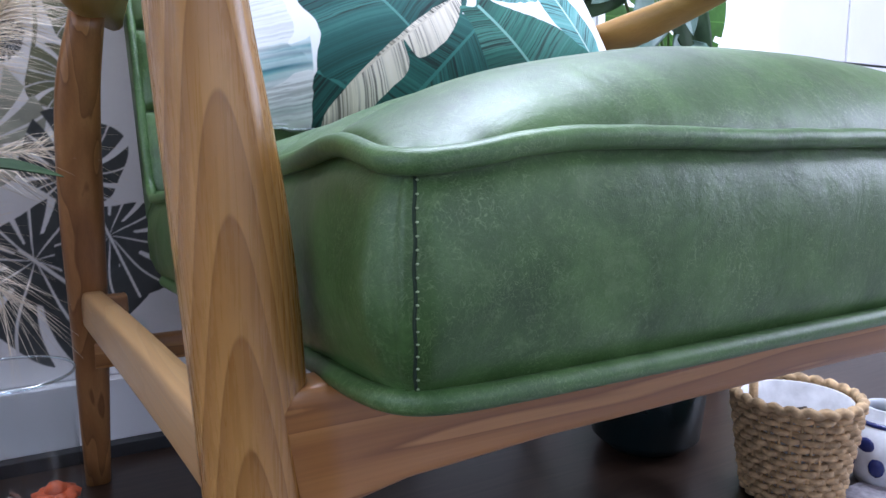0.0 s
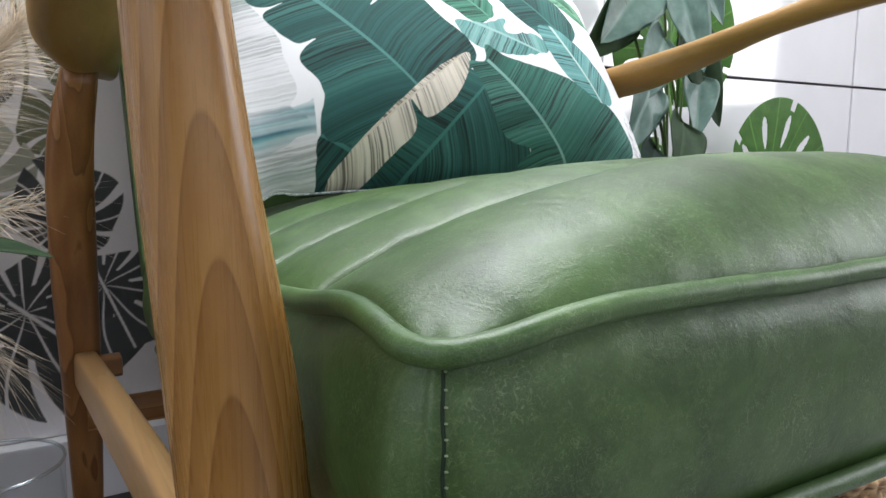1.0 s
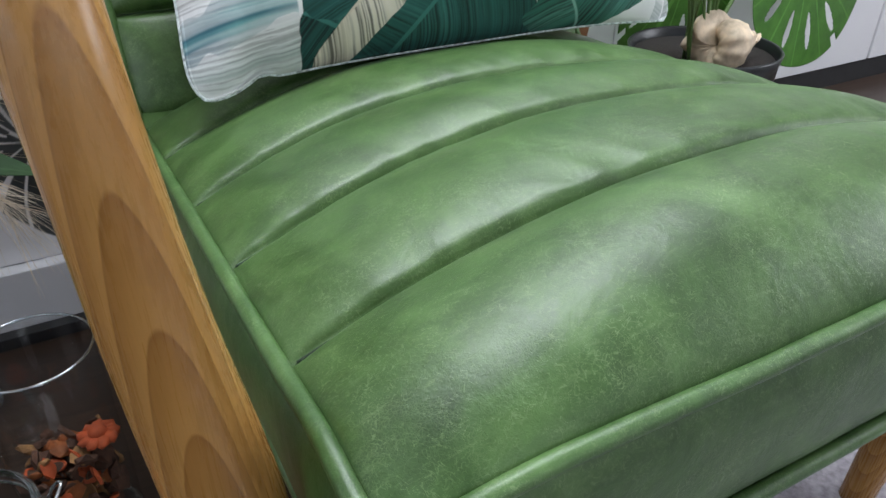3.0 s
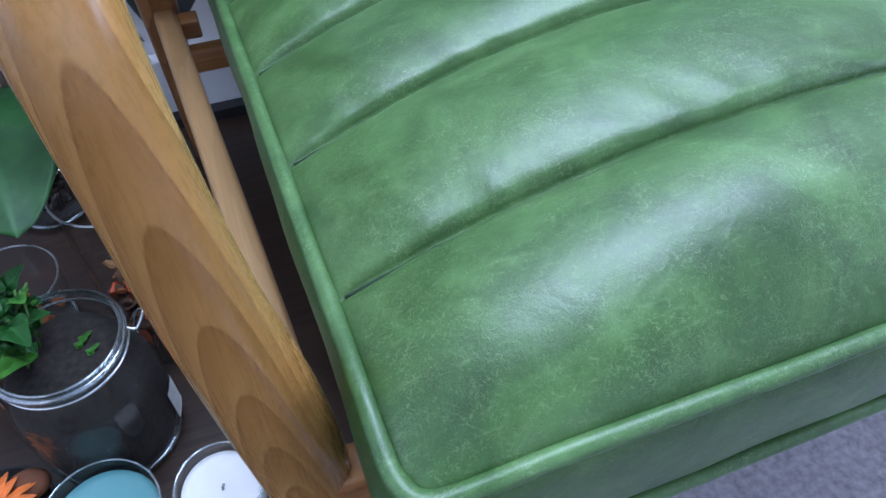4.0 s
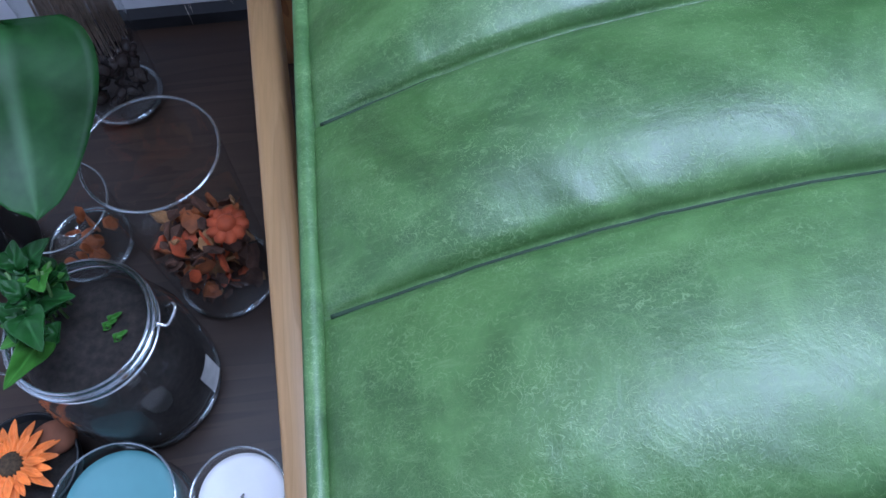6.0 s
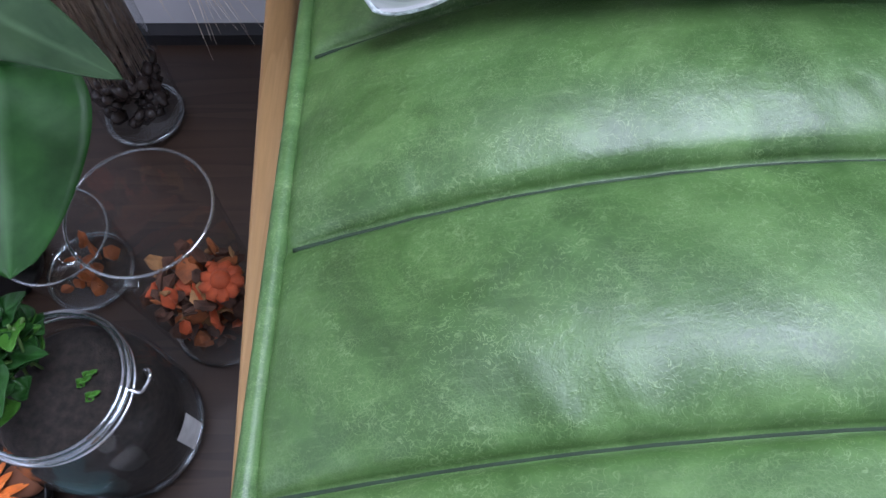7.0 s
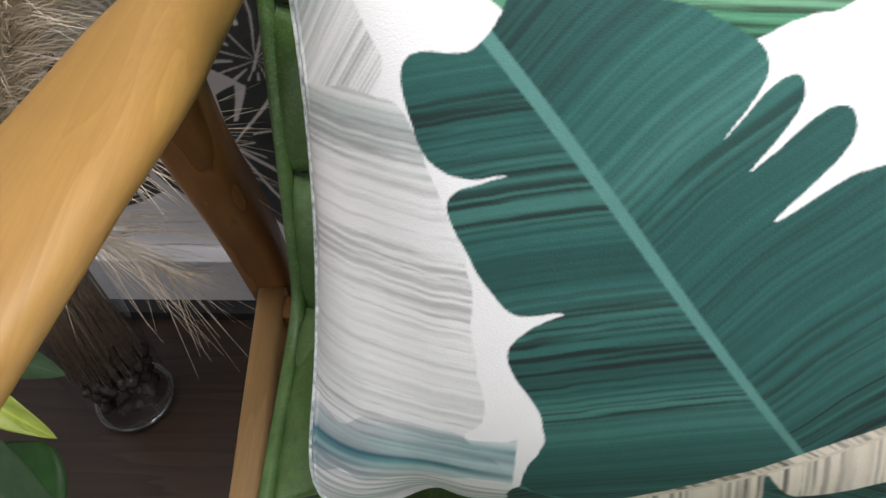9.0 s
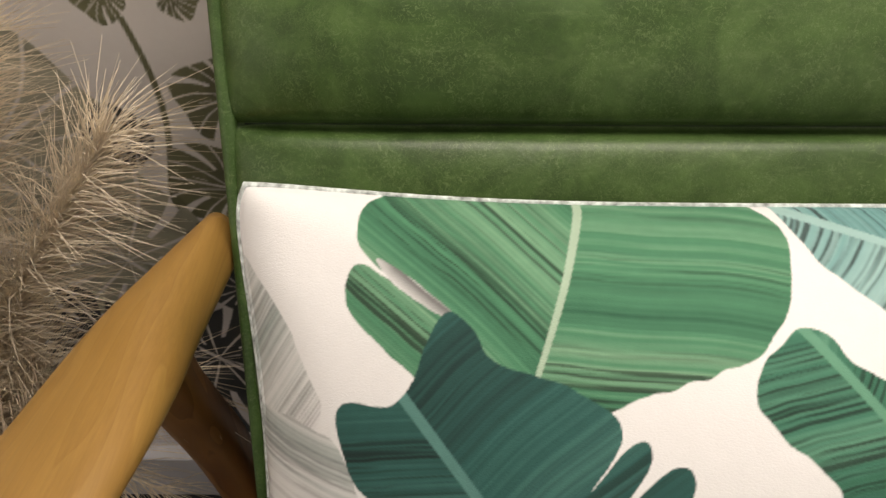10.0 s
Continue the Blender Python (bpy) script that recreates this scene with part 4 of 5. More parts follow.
def leaf_blade(name, parent, base, tip, width, mat, up=(0, 0, 1), droop=0.0, fold=0.18, fat=0.42, label="", blunt=0.75):
    """A blade from base to tip: pointed oval, folded along its midrib and bent; veins as an attribute."""
    a, b = Vector(base), Vector(tip)
    way = (b - a)
    long = way.length
    way.normalize()
    side = way.cross(Vector(up)).normalized()
    nrm = side.cross(way)
    nu, nv = 14, 20
    verts, tone = [], []
    for j in range(nv + 1):
        t = j / nv
        half = width / 2 * (math.sin(math.pi * t ** fat) ** blunt if 0 < t < 1 else 0.0)
        for i in range(nu + 1):
            s = 2 * i / nu - 1
            lift = -droop * long * t * t + abs(s) * half * fold * 2 + 0.0025 * math.sin(9 * t - 5 * abs(s)) * (1 - t)
            p = a + way * (t * long + 0.1 * half * -abs(s)) + side * (s * half) + nrm * lift
            verts.append(p)
            ribs = abs((t * 9 - abs(s) * 1.6) % 1 - 0.5)
            tone.append(0.35 if abs(s) < 0.05 else (0.10 if ribs < 0.07 else 0.0))
    faces = [(j * (nu + 1) + i, j * (nu + 1) + i + 1, (j + 1) * (nu + 1) + i + 1, (j + 1) * (nu + 1) + i) for j in range(nv) for i in range(nu)]
    me = bpy.data.meshes.new(name)
    me.from_pydata([tuple(v) for v in verts], [], faces)
    me.polygons.foreach_set("use_smooth", np.ones(len(faces), bool))
    layer = me.attributes.new("print", "FLOAT", "POINT")
    layer.data.foreach_set("value", np.array(tone, np.float32))
    me.materials.append(mat)
    ob = new(name, me)
    settle(ob, parent)
    solid = ob.modifiers.new("thickness", "SOLIDIFY")
    solid.thickness = 0.0006
    if label:
        tagged(ob, label)
    return ob


def settle(ob, parent):
    """Parent a mesh that was built in world coordinates."""
    ob.parent = parent
    base = parent
    shift = Vector((0, 0, 0))
    while base:
        shift += base.location
        base = base.parent
    ob.matrix_parent_inverse = Matrix.Translation(-shift)
    return ob


def placed(name, bm, mat, parent, label="", smooth=True):
    return settle(part(name, bm, mat, None, label, smooth), parent)


def vessel(bm, outer, wall, x, y, segments=48, skin=False):
    """A turned vessel from its outer profile, open at the top. skin: thin blown glass, with a rounded lip and a thick foot."""
    if skin:
        r, z = outer[-1]
        lathe(bm, [(0, outer[0][1])] + outer, segments, (x, y, 0))
        skinned = len(bm.faces)
        tube(bm, [(x + r * math.cos(a), y + r * math.sin(a), z) for a in np.linspace(0, 2 * math.pi, segments + 1)[:-1]], wall * 0.5, 8, True)
        r, z = outer[1]
        tube(bm, [(x + (r - wall) * math.cos(a), y + (r - wall) * math.sin(a), z) for a in np.linspace(0, 2 * math.pi, segments + 1)[:-1]], wall, 8, True)
        bm.faces.ensure_lookup_table()
        for f in bm.faces[skinned:]:
            f.material_index = 1
        return bm
    inner = [(max(r - wall, 0.0), z if k else z + wall) for k, (r, z) in enumerate(outer)]
    inner[0] = (inner[0][0], outer[0][1] + wall * 1.6)
    profile = [(0, outer[0][1])] + outer + [((outer[-1][0] + inner[-1][0]) / 2, outer[-1][1] + wall * 0.5)] + inner[::-1] + [(0, inner[0][1])]
    lathe(bm, profile, segments, (x, y, 0))
    bmesh.ops.recalc_face_normals(bm, faces=bm.faces)
    return bm


def pebbles(bm, rng, n, x, y, r, z0, z1, size, flat=0.6):
    for _ in range(n):
        a, d = rng.uniform(0, 2 * math.pi), r * math.sqrt(rng.random())
        q = size * rng.uniform(0.6, 1.3)
        m = pose(x + d * math.cos(a), y + d * math.sin(a), rng.uniform(z0, z1), rng.uniform(0, 360), rng.uniform(0, 360), rng.uniform(0, 360))
        made = bmesh.ops.create_icosphere(bm, subdivisions=1, radius=q, matrix=m @ Matrix.Diagonal((1, rng.uniform(0.6, 1), flat * rng.uniform(0.4, 1), 1)))
        for v in made["verts"]:
            v.co += Vector((rng.uniform(-1, 1), rng.uniform(-1, 1), rng.uniform(-1, 1))) * q * 0.12
    return bm


# ---- glass vase of potpourri beside the chair ----
rng = random.Random(3)
X, Y = -0.032, 0.737
vase = thing("glass_vase", (X, Y, 0), "clear glass cylinder vase part filled with potpourri", "vase")
placed("glass_body", vessel(bmesh.new(), [(0.052, 0.002), (0.056, 0.006), (0.0565, 0.13), (0.058, 0.258)], 0.003, X, Y, 64, True), [GLASS, GLASS_RIM], vase)
POT_MATS = [plain("red_orange_petals", (0.42, 0.07, 0.016), 0.7, 60, 0.4), plain("pale_wood_chips", (0.30, 0.15, 0.055), 0.8, 60, 0.4), plain("brown_bark_chips", (0.085, 0.038, 0.022), 0.9, 60, 0.5), plain("orange_peel", (0.30, 0.085, 0.02), 0.7, 60, 0.4)]
for mat, n, label in zip(POT_MATS, (30, 30, 130, 30), ("red dried petals", "pale dried wood chips", "dark brown bark chips", "dried orange peel")):
    bm = bmesh.new()
    pebbles(bm, rng, n, X, Y, 0.044, 0.014, 0.132, 0.0128, 0.5)
    ob = settle(part("potpourri", bm, mat, None, label, False), vase)
    ob["kind"] = "stuff"
bm = bmesh.new()
for k in range(9):
    a = k * 2 * math.pi / 9
    bmesh.ops.create_icosphere(bm, subdivisions=1, radius=0.011, matrix=pose(0.002 + 0.012 * math.cos(a), 0.725 + 0.012 * math.sin(a), 0.140, 20, 0, math.degrees(a)) @ Matrix.Diagonal((1, 0.8, 0.5, 1)))
bmesh.ops.create_icosphere(bm, subdivisions=2, radius=0.010, matrix=pose(0.002, 0.725, 0.144))
placed("dried_flower", bm, POT_MATS[0], vase, "dried red flower head")

# ---- clip-top jar with a small leafy plant ----
X, Y = -0.112, 0.617
jar = thing("clip_jar", (X, Y, 0), "glass clip-top jar of dark soil with a small leafy plant", "jar")
placed("glass_body", vessel(bmesh.new(), [(0.060, 0.002), (0.073, 0.008), (0.076, 0.03), (0.076, 0.11), (0.069, 0.145), (0.059, 0.165), (0.060, 0.188)], 0.0035, X, Y, 64, True), [GLASS, GLASS_RIM], jar)
placed("soil", lathe(bmesh.new(), [(0, 0.008), (0.066, 0.012), (0.0715, 0.03), (0.0715, 0.108), (0.0645, 0.142), (0.0545, 0.158), (0.03, 0.162), (0, 0.16)], 48, (X, Y, 0)), SOIL, jar)
ring = [(X + 0.0625 * math.cos(a), Y + 0.0625 * math.sin(a), 0.182) for a in np.linspace(0, 2 * math.pi, 60)[:-1]]
placed("glass_rim", tube(bmesh.new(), ring, 0.0034, 10, True), GLASS_RIM, jar, "thick rounded glass rim")
placed("neck_wire", tube(bmesh.new(), [(X + 0.0625 * math.cos(a), Y + 0.0625 * math.sin(a), 0.170) for a in np.linspace(0, 2 * math.pi, 60)[:-1]], 0.0016, 8, True), WIRE, jar)
for turn in (0.05, math.pi + 0.3):
    c, s = math.cos(turn), math.sin(turn)
    clasp = [(0.064, -0.008, 0.183), (0.072, -0.010, 0.180), (0.079, -0.006, 0.186), (0.083, 0.001, 0.190), (0.079, 0.007, 0.186), (0.072, 0.010, 0.176), (0.066, 0.012, 0.160), (0.067, 0.010, 0.145)]
    placed("clasp", tube(bmesh.new(), [Vector((X + p[0] * c - p[1] * s, Y + p[0] * s + p[1] * c, p[2])) for p in spline(clasp, 5)], 0.0017, 8), WIRE, jar, "bent steel wire clasp")
bm = bmesh.new()
grid(bm, 8, 4, lambda u, v: (X + 0.0768 * math.cos(-0.35 + 0.34 * u), Y + 0.0768 * math.sin(-0.35 + 0.34 * u), 0.03 + 0.05 * v))
placed("paper_label", bm, PAPER_LABEL, jar, "small white paper label")
houseplant = thing("small_houseplant", (X - 0.02, Y, 0.15), "bushy little plant with glossy dark green leaves", "plant")
rng = random.Random(8)
for k in range(34):
    a, e = rng.uniform(0, 2 * math.pi), rng.uniform(0.2, 1.2)
    b = Vector((X - 0.032 + rng.uniform(-0.014, 0.014), Y + 0.018 + rng.uniform(-0.025, 0.03), rng.uniform(0.18, 0.232)))
    long = rng.uniform(0.026, 0.046)
    leaf_blade("leaf", houseplant, b, b + Vector((math.cos(a) * math.cos(e), math.sin(a) * math.cos(e), math.sin(e) * 0.6)) * long, long * 0.72, LEAF_DEEP if k % 5 else LEAF_BRIGHT, (0.05, 0.03, 1), 0.12)
leaf_blade("leaf", houseplant, (-0.135, 0.60, 0.20), (-0.135, 0.552, 0.242), 0.026, LEAF_BRIGHT, (0.3, -0.4, 1), 0.05)
for k in range(6):
    b = Vector((X - 0.03 + rng.uniform(-0.012, 0.012), Y + 0.016 + rng.uniform(-0.02, 0.02), 0.158))
    placed("stem", tube(bmesh.new(), [b, b + Vector((rng.uniform(-0.01, 0.01), rng.uniform(-0.01, 0.01), 0.04)), b + Vector((rng.uniform(-0.02, 0.02), rng.uniform(-0.02, 0.02), 0.075))], 0.0014, 6), STEM, houseplant)
for dx, dy in ((0.012, 0.006), (0.022, -0.006), (0.016, 0.012)):
    leaf_blade("seedling", houseplant, (X + dx, Y + dy, 0.161), (X + dx + 0.012, Y + dy + 0.004, 0.168), 0.008, LEAF_BRIGHT)


# ---- candles and the orange flower ----
def candle(x, y, r, h, wax_top, wax, label):
    ob = thing("candle", (x, y, 0), label, "candle", "candles on the floor")
    placed("glass_cup", vessel(bmesh.new(), [(r * 0.86, 0.002), (r * 0.95, 0.006), (r, h)], 0.0026, x, y, 56, True), [GLASS, GLASS_RIM], ob)
    bm = lathe(bmesh.new(), [(0, 0.008), (r * 0.84, 0.008), (r * 0.94, wax_top - 0.003), (r * 0.925, wax_top), (r * 0.8, wax_top - 0.0015), (0.004, wax_top - 0.002), (0, wax_top - 0.002)], 56, (x, y, 0))
    placed("wax", bm, wax, ob)
    placed("wick", tube(bmesh.new(), [(x, y, wax_top - 0.004), (x + 0.0006, y, wax_top + 0.003), (x + 0.003, y + 0.001, wax_top + 0.007)], 0.0013, 6), WICK, ob)
    return ob


candle(-0.006, 0.478, 0.044, 0.072, 0.058, WAX_WHITE, "white wax candle in a clear glass cup")
candle(-0.116, 0.482, 0.056, 0.082, 0.066, WAX_BLUE, "blue-green wax candle in a clear glass cup")
X, Y = -0.222, 0.538
bowl = thing("flower_pot", (X, Y, 0), "small dark pot with a brown stone and orange flower", "flower pot")
placed("pot", vessel(bmesh.new(), [(0.036, 0.0), (0.045, 0.012), (0.053, 0.04)], 0.003, X, Y, 40), DARKPOT, bowl)
placed("soil", lathe(bmesh.new(), [(0, 0.006), (0.04, 0.012), (0.048, 0.03), (0, 0.031)], 32, (X, Y, 0)), SOIL, bowl)
bm = bmesh.new()
made = bmesh.ops.create_icosphere(bm, subdivisions=3, radius=0.022, matrix=pose(X + 0.027, Y + 0.024, 0.040) @ Matrix.Diagonal((1, 0.8, 0.6, 1)))
placed("stone", bm, TERRACOTTA, bowl, "reddish brown stone")
flower = placed("blossom", bmesh.ops.create_icosphere(bmesh.new(), subdivisions=1, radius=0.001) and lathe(bmesh.new(), [(0, 0.052), (0.009, 0.054), (0.0125, 0.060), (0.010, 0.065), (0, 0.066)], 24, (X - 0.002, Y - 0.002, 0)), FLOWER_EYE, bowl, "orange daisy-like blossom with a dark centre")
rng = random.Random(5)
for k in range(30):
    a = k * 2.39996
    inner = 0.009 if k % 2 else 0.007
    long = rng.uniform(0.030, 0.037) if k % 2 else rng.uniform(0.023, 0.028)
    z = 0.057 + (0.0 if k % 2 else 0.003)
    c = Vector((X - 0.002, Y - 0.002, z))
    way = Vector((math.cos(a), math.sin(a), 0))
    leaf = leaf_blade("petal", bowl, c + way * inner, c + way * (inner + long) + Vector((0, 0, rng.uniform(-0.004, 0.006))), 0.0105, ORANGE, (0, 0, 1), 0.08, 0.12, 0.75)

# ---- glass tumbler behind the vase ----
X, Y = -0.192, 0.795
tumbler = thing("glass_tumbler", (X, Y, 0), "low clear glass with dried orange peel inside", "glass")
placed("glass_body", vessel(bmesh.new(), [(0.046, 0.002), (0.050, 0.008), (0.056, 0.10)], 0.003, X, Y, 56, True), [GLASS, GLASS_RIM], tumbler)
ob = settle(part("dried_peel", pebbles(bmesh.new(), random.Random(4), 14, X, Y, 0.034, 0.018, 0.032, 0.012, 0.4), POT_MATS[3], None, "", False), tumbler)

# ---- tall vase of pampas grass ----
X, Y = -0.165, 1.01
tall = thing("tall_vase", (X, Y, 0), "tall clear glass vase on the floor by the wall", "vase")
placed("glass_body", vessel(bmesh.new(), [(0.044, 0.004), (0.050, 0.012), (0.052, 0.15), (0.054, 0.34)], 0.0035, X, Y, 56, True), [GLASS, GLASS_RIM], tall)
ob = settle(part("dark_stones", pebbles(bmesh.new(), random.Random(6), 110, X, Y, 0.038, 0.02, 0.105, 0.012, 0.8), plain("brown_glass_stone", (0.03, 0.02, 0.017), 0.15), None, "dark glassy stones", True), tall)
ob["kind"] = "stuff"
rng = random.Random(12)
bundle = thing("straw_bundle", (X, Y, 0.1), "bundle of thin dry straw stalks in the tall vase", "dried grass")
bm = bmesh.new()
for k in range(300):
    a, d = rng.uniform(0, 6.28), 0.044 * math.sqrt(rng.random())
    b = rng.uniform(0, 6.28)
    tube(bm, [(X + d * math.cos(a), Y + d * math.sin(a), 0.115), (X + 0.8 * d * math.cos(a) + 0.01, Y + 0.8 * d * math.sin(a), 0.27), (X + 0.03 + 0.05 * math.cos(b), Y + 0.05 * math.sin(b), rng.uniform(0.36, 0.5))], 0.00045, 3)
ob = settle(part("straw", bm, STRAW, None), bundle)
ob["kind"] = "stuff"
STRANDS = [((-0.19, 1.03), (-0.17, 1.03, 0.60), (-0.10, 1.06, 0.98)), ((-0.175, 1.03), (-0.14, 1.02, 0.52), (-0.03, 1.04, 0.86)), ((-0.18, 1.02), (-0.11, 1.05, 0.50), (0.02, 1.08, 0.68)),
           ((-0.17, 1.035), (-0.10, 1.03, 0.43), (0.03, 1.03, 0.46)), ((-0.19, 1.02), (-0.22, 1.0, 0.58), (-0.26, 0.98, 0.92)), ((-0.17, 1.02), (-0.12, 1.02, 0.36), (-0.03, 1.02, 0.28)), ((-0.185, 1.04), (-0.13, 1.08, 0.60), (-0.05, 1.10, 0.92)), ((-0.18, 1.03), (-0.14, 1.06, 0.55), (-0.06, 1.08, 0.75)), ((-0.18, 1.02), (-0.17, 1.0, 0.5), (-0.12, 0.98, 0.80))]
for k, (foot, middle, end) in enumerate(STRANDS):
    grass = thing("pampas_stem", (foot[0], foot[1], 0.12), "dry beige pampas grass plume in the tall vase", "dried grass", "pampas grass in the vase")
    line = [Vector(p) for p in spline([(*foot, 0.10), (foot[0] * 0.6 + middle[0] * 0.4, foot[1] * 0.6 + middle[1] * 0.4, 0.28 if middle[2] > 0.4 else 0.24), middle, end], 10)]
    placed("stalk", tube(bmesh.new(), line, lambda t: 0.0022 * (1 - 0.7 * t), 6), PLUME, grass)
    verts, faces = [], []
    for h in range(200 if k in (3, 5) else 1500):
        t = rng.uniform(0.36, 1.0) ** 0.9
        i = min(int(t * (len(line) - 1)), len(line) - 2)
        p = line[i].lerp(line[i + 1], t * (len(line) - 1) - i)
        way = (line[i + 1] - line[i]).normalized()
        out = Vector((rng.gauss(0, 1), rng.gauss(0, 1), rng.gauss(0, 1)))
        out = (out - way * out.dot(way)).normalized()
        long = rng.uniform(0.06, 0.19) * (1.15 - 0.55 * t)
        heading = (way * rng.uniform(0.7, 1.1) + out * rng.uniform(0.2, 0.95)).normalized()
        thin = rng.uniform(0.0003, 0.0006)
        side = heading.cross(out).normalized() * thin
        flat = heading.cross(side).normalized() * thin
        start = len(verts)
        for q, w in ((0.0, 1.0), (0.5, 0.9), (1.0, 0.25)):
            c = p + heading * long * q - Vector((0, 0, 0.30 * long * q * q))
            verts += [tuple(c + side * w), tuple(c - side * 0.5 * w + flat * w), tuple(c - side * 0.5 * w - flat * w)]
        for row in (0, 3):
            for e in range(3):
                f = (e + 1) % 3
                faces.append((start + row + e, start + row + f, start + row + 3 + f, start + row + 3 + e))
    me = bpy.data.meshes.new("plume")
    me.from_pydata(verts, [], faces)
    me.materials.append(PLUME)
    ob = settle(new("plume", me), grass)
    ob["kind"] = "stuff"

# ---- trailing broad-leaved plant in a dark pot ----
X, Y = -0.30, 0.80
pothos = thing("pothos_plant", (X, Y, 0), "broad-leaved trailing green houseplant in a dark pot", "plant")
placed("pot", vessel(bmesh.new(), [(0.048, 0.0), (0.055, 0.02), (0.066, 0.13), (0.069, 0.14)], 0.004, X, Y, 40), DARKPOT, pothos)
placed("soil", lathe(bmesh.new(), [(0, 0.02), (0.05, 0.03), (0.061, 0.12), (0, 0.122)], 32, (X, Y, 0)), SOIL, pothos)
BLADES = [((-0.128, 0.826, 0.33), (-0.104, 0.668, 0.287), 0.130, LEAF_DEEP, (0.25, 0.0, 1)), ((-0.075, 0.775, 0.450), (0.028, 0.724, 0.442), 0.052, LEAF_DULL, (0.1, -0.2, 1)),
          ((-0.13, 0.85, 0.41), (-0.040, 0.808, 0.388), 0.034, LEAF_LIME, (0.0, -0.6, 1)), ((-0.13, 0.872, 0.415), (-0.040, 0.852, 0.402), 0.042, LEAF_DULL, (0.1, -0.2, 1)),
          ((-0.20, 0.74, 0.33), (-0.17, 0.64, 0.28), 0.075, LEAF_DEEP, (0, 0, 1)), ((-0.22, 0.90, 0.36), (-0.15, 0.95, 0.33), 0.08, LEAF_DEEP, (0, 0, 1)),
          ((-0.33, 0.86, 0.33), (-0.40, 0.92, 0.29), 0.08, LEAF_DULL, (0, 0, 1)), ((-0.34, 0.74, 0.30), (-0.42, 0.70, 0.26), 0.08, LEAF_DEEP, (0, 0, 1)), ((-0.16, 0.80, 0.44), (-0.10, 0.76, 0.46), 0.05, LEAF_DEEP, (0, 0, 1))]
for base, tip, width, mat, up in BLADES:
    leaf_blade("leaf", pothos, base, tip, width, mat, up, 0.06, 0.10, 0.5 if mat is not LEAF_DEEP else 0.58, blunt=0.75 if mat is not LEAF_DEEP else 0.55)
    b = Vector(base)
    foot = Vector((X + 0.02 * (b.x - X), Y + 0.02 * (b.y - Y), 0.12))
    placed("stem", tube(bmesh.new(), [Vector(p) for p in spline([tuple(foot), tuple(foot.lerp(b, 0.5) + Vector((0, 0, 0.07))), base], 8)], 0.0017, 6), STEM, pothos)

# ---- right of the chair: basket, pots and the tall plants ----
X, Y = 0.862, 0.556
basket = thing("rattan_basket", (X, Y, 0), "woven rattan basket with white lining and dark stones", "basket")
placed("lining", vessel(bmesh.new(), [(0.046, 0.004), (0.050, 0.012), (0.069, 0.134)], 0.003, X, Y, 48), LINING, basket)
for row in range(13):
    z = 0.006 + row * 0.0102
    r = 0.057 + 0.020 * z / 0.134
    pts = []
    for k in range(144):
        a = 2 * math.pi * k / 144
        pts.append((X + (r + 0.0032 * math.cos(18 * a + math.pi * row)) * math.cos(a), Y + (r + 0.0032 * math.cos(18 * a + math.pi * row)) * math.sin(a), z + 0.001 * math.sin(3 * a + row)))
    placed("weave_strand", tube(bmesh.new(), pts, 0.0046, 6, True), RATTAN, basket)
for k in range(36):
    a = 2 * math.pi * k / 36
    placed("stake", tube(bmesh.new(), [(X + r * math.cos(a), Y + r * math.sin(a), z) for r, z in ((0.0575, 0.002), (0.0675, 0.07), (0.0775, 0.138))], 0.0022, 5), RATTAN, basket)
pts = [(X + (0.077 + 0.0015 * math.sin(24 * a)) * math.cos(a), Y + (0.077 + 0.0015 * math.sin(24 * a)) * math.sin(a), 0.138 + 0.002 * math.cos(24 * a)) for a in np.linspace(0, 2 * math.pi, 145)[:-1]]
placed("braided_rim", tube(bmesh.new(), pts, 0.0062, 8, True), RATTAN, basket)
ob = settle(part("dark_stones", pebbles(bmesh.new(), random.Random(9), 60, X, Y, 0.052, 0.085, 0.10, 0.011, 0.8), plain("brown_bark", (0.05, 0.035, 0.025), 0.9, 80, 0.6), None, "", True), basket)
ob["kind"] = "stuff"
placed("post", tube(bmesh.new(), [(X - 0.045, Y + 0.03, 0.09), (X - 0.046, Y + 0.032, 0.16)], 0.006, 10), RATTAN, basket, "pale wooden stick")

X, Y = 1.005, 0.512
ginger = thing("porcelain_jar", (X, Y, 0), "small blue and white porcelain jar beside the basket", "jar")
placed("body", vessel(bmesh.new(), [(0.034, 0.0), (0.046, 0.02), (0.052, 0.055), (0.045, 0.085), (0.030, 0.096), (0.031, 0.108)], 0.003, X, Y, 48), PORCELAIN, ginger)
rng = random.Random(2)
for k in range(16):
    a, z = 2 * math.pi * (k % 8) / 8 + (0.3 if k > 7 else 0), (0.062 if k < 8 else 0.035)
    bm = bmesh.new()
    made = bmesh.ops.create_icosphere(bm, subdivisions=2, radius=0.012, matrix=pose(X + 0.0495 * math.cos(a), Y + 0.0495 * math.sin(a), z, 0, 0, math.degrees(a)) @ Matrix.Diagonal((0.28, rng.uniform(0.7, 1.1), rng.uniform(0.7, 1.2), 1)))
    placed("blue_motif", bm, COBALT, ginger)
placed("blue_band", tube(bmesh.new(), [(X + 0.0405 * math.cos(a), Y + 0.0405 * math.sin(a), 0.090) for a in np.linspace(0, 2 * math.pi, 49)[:-1]], 0.0035, 8, True), COBALT, ginger)

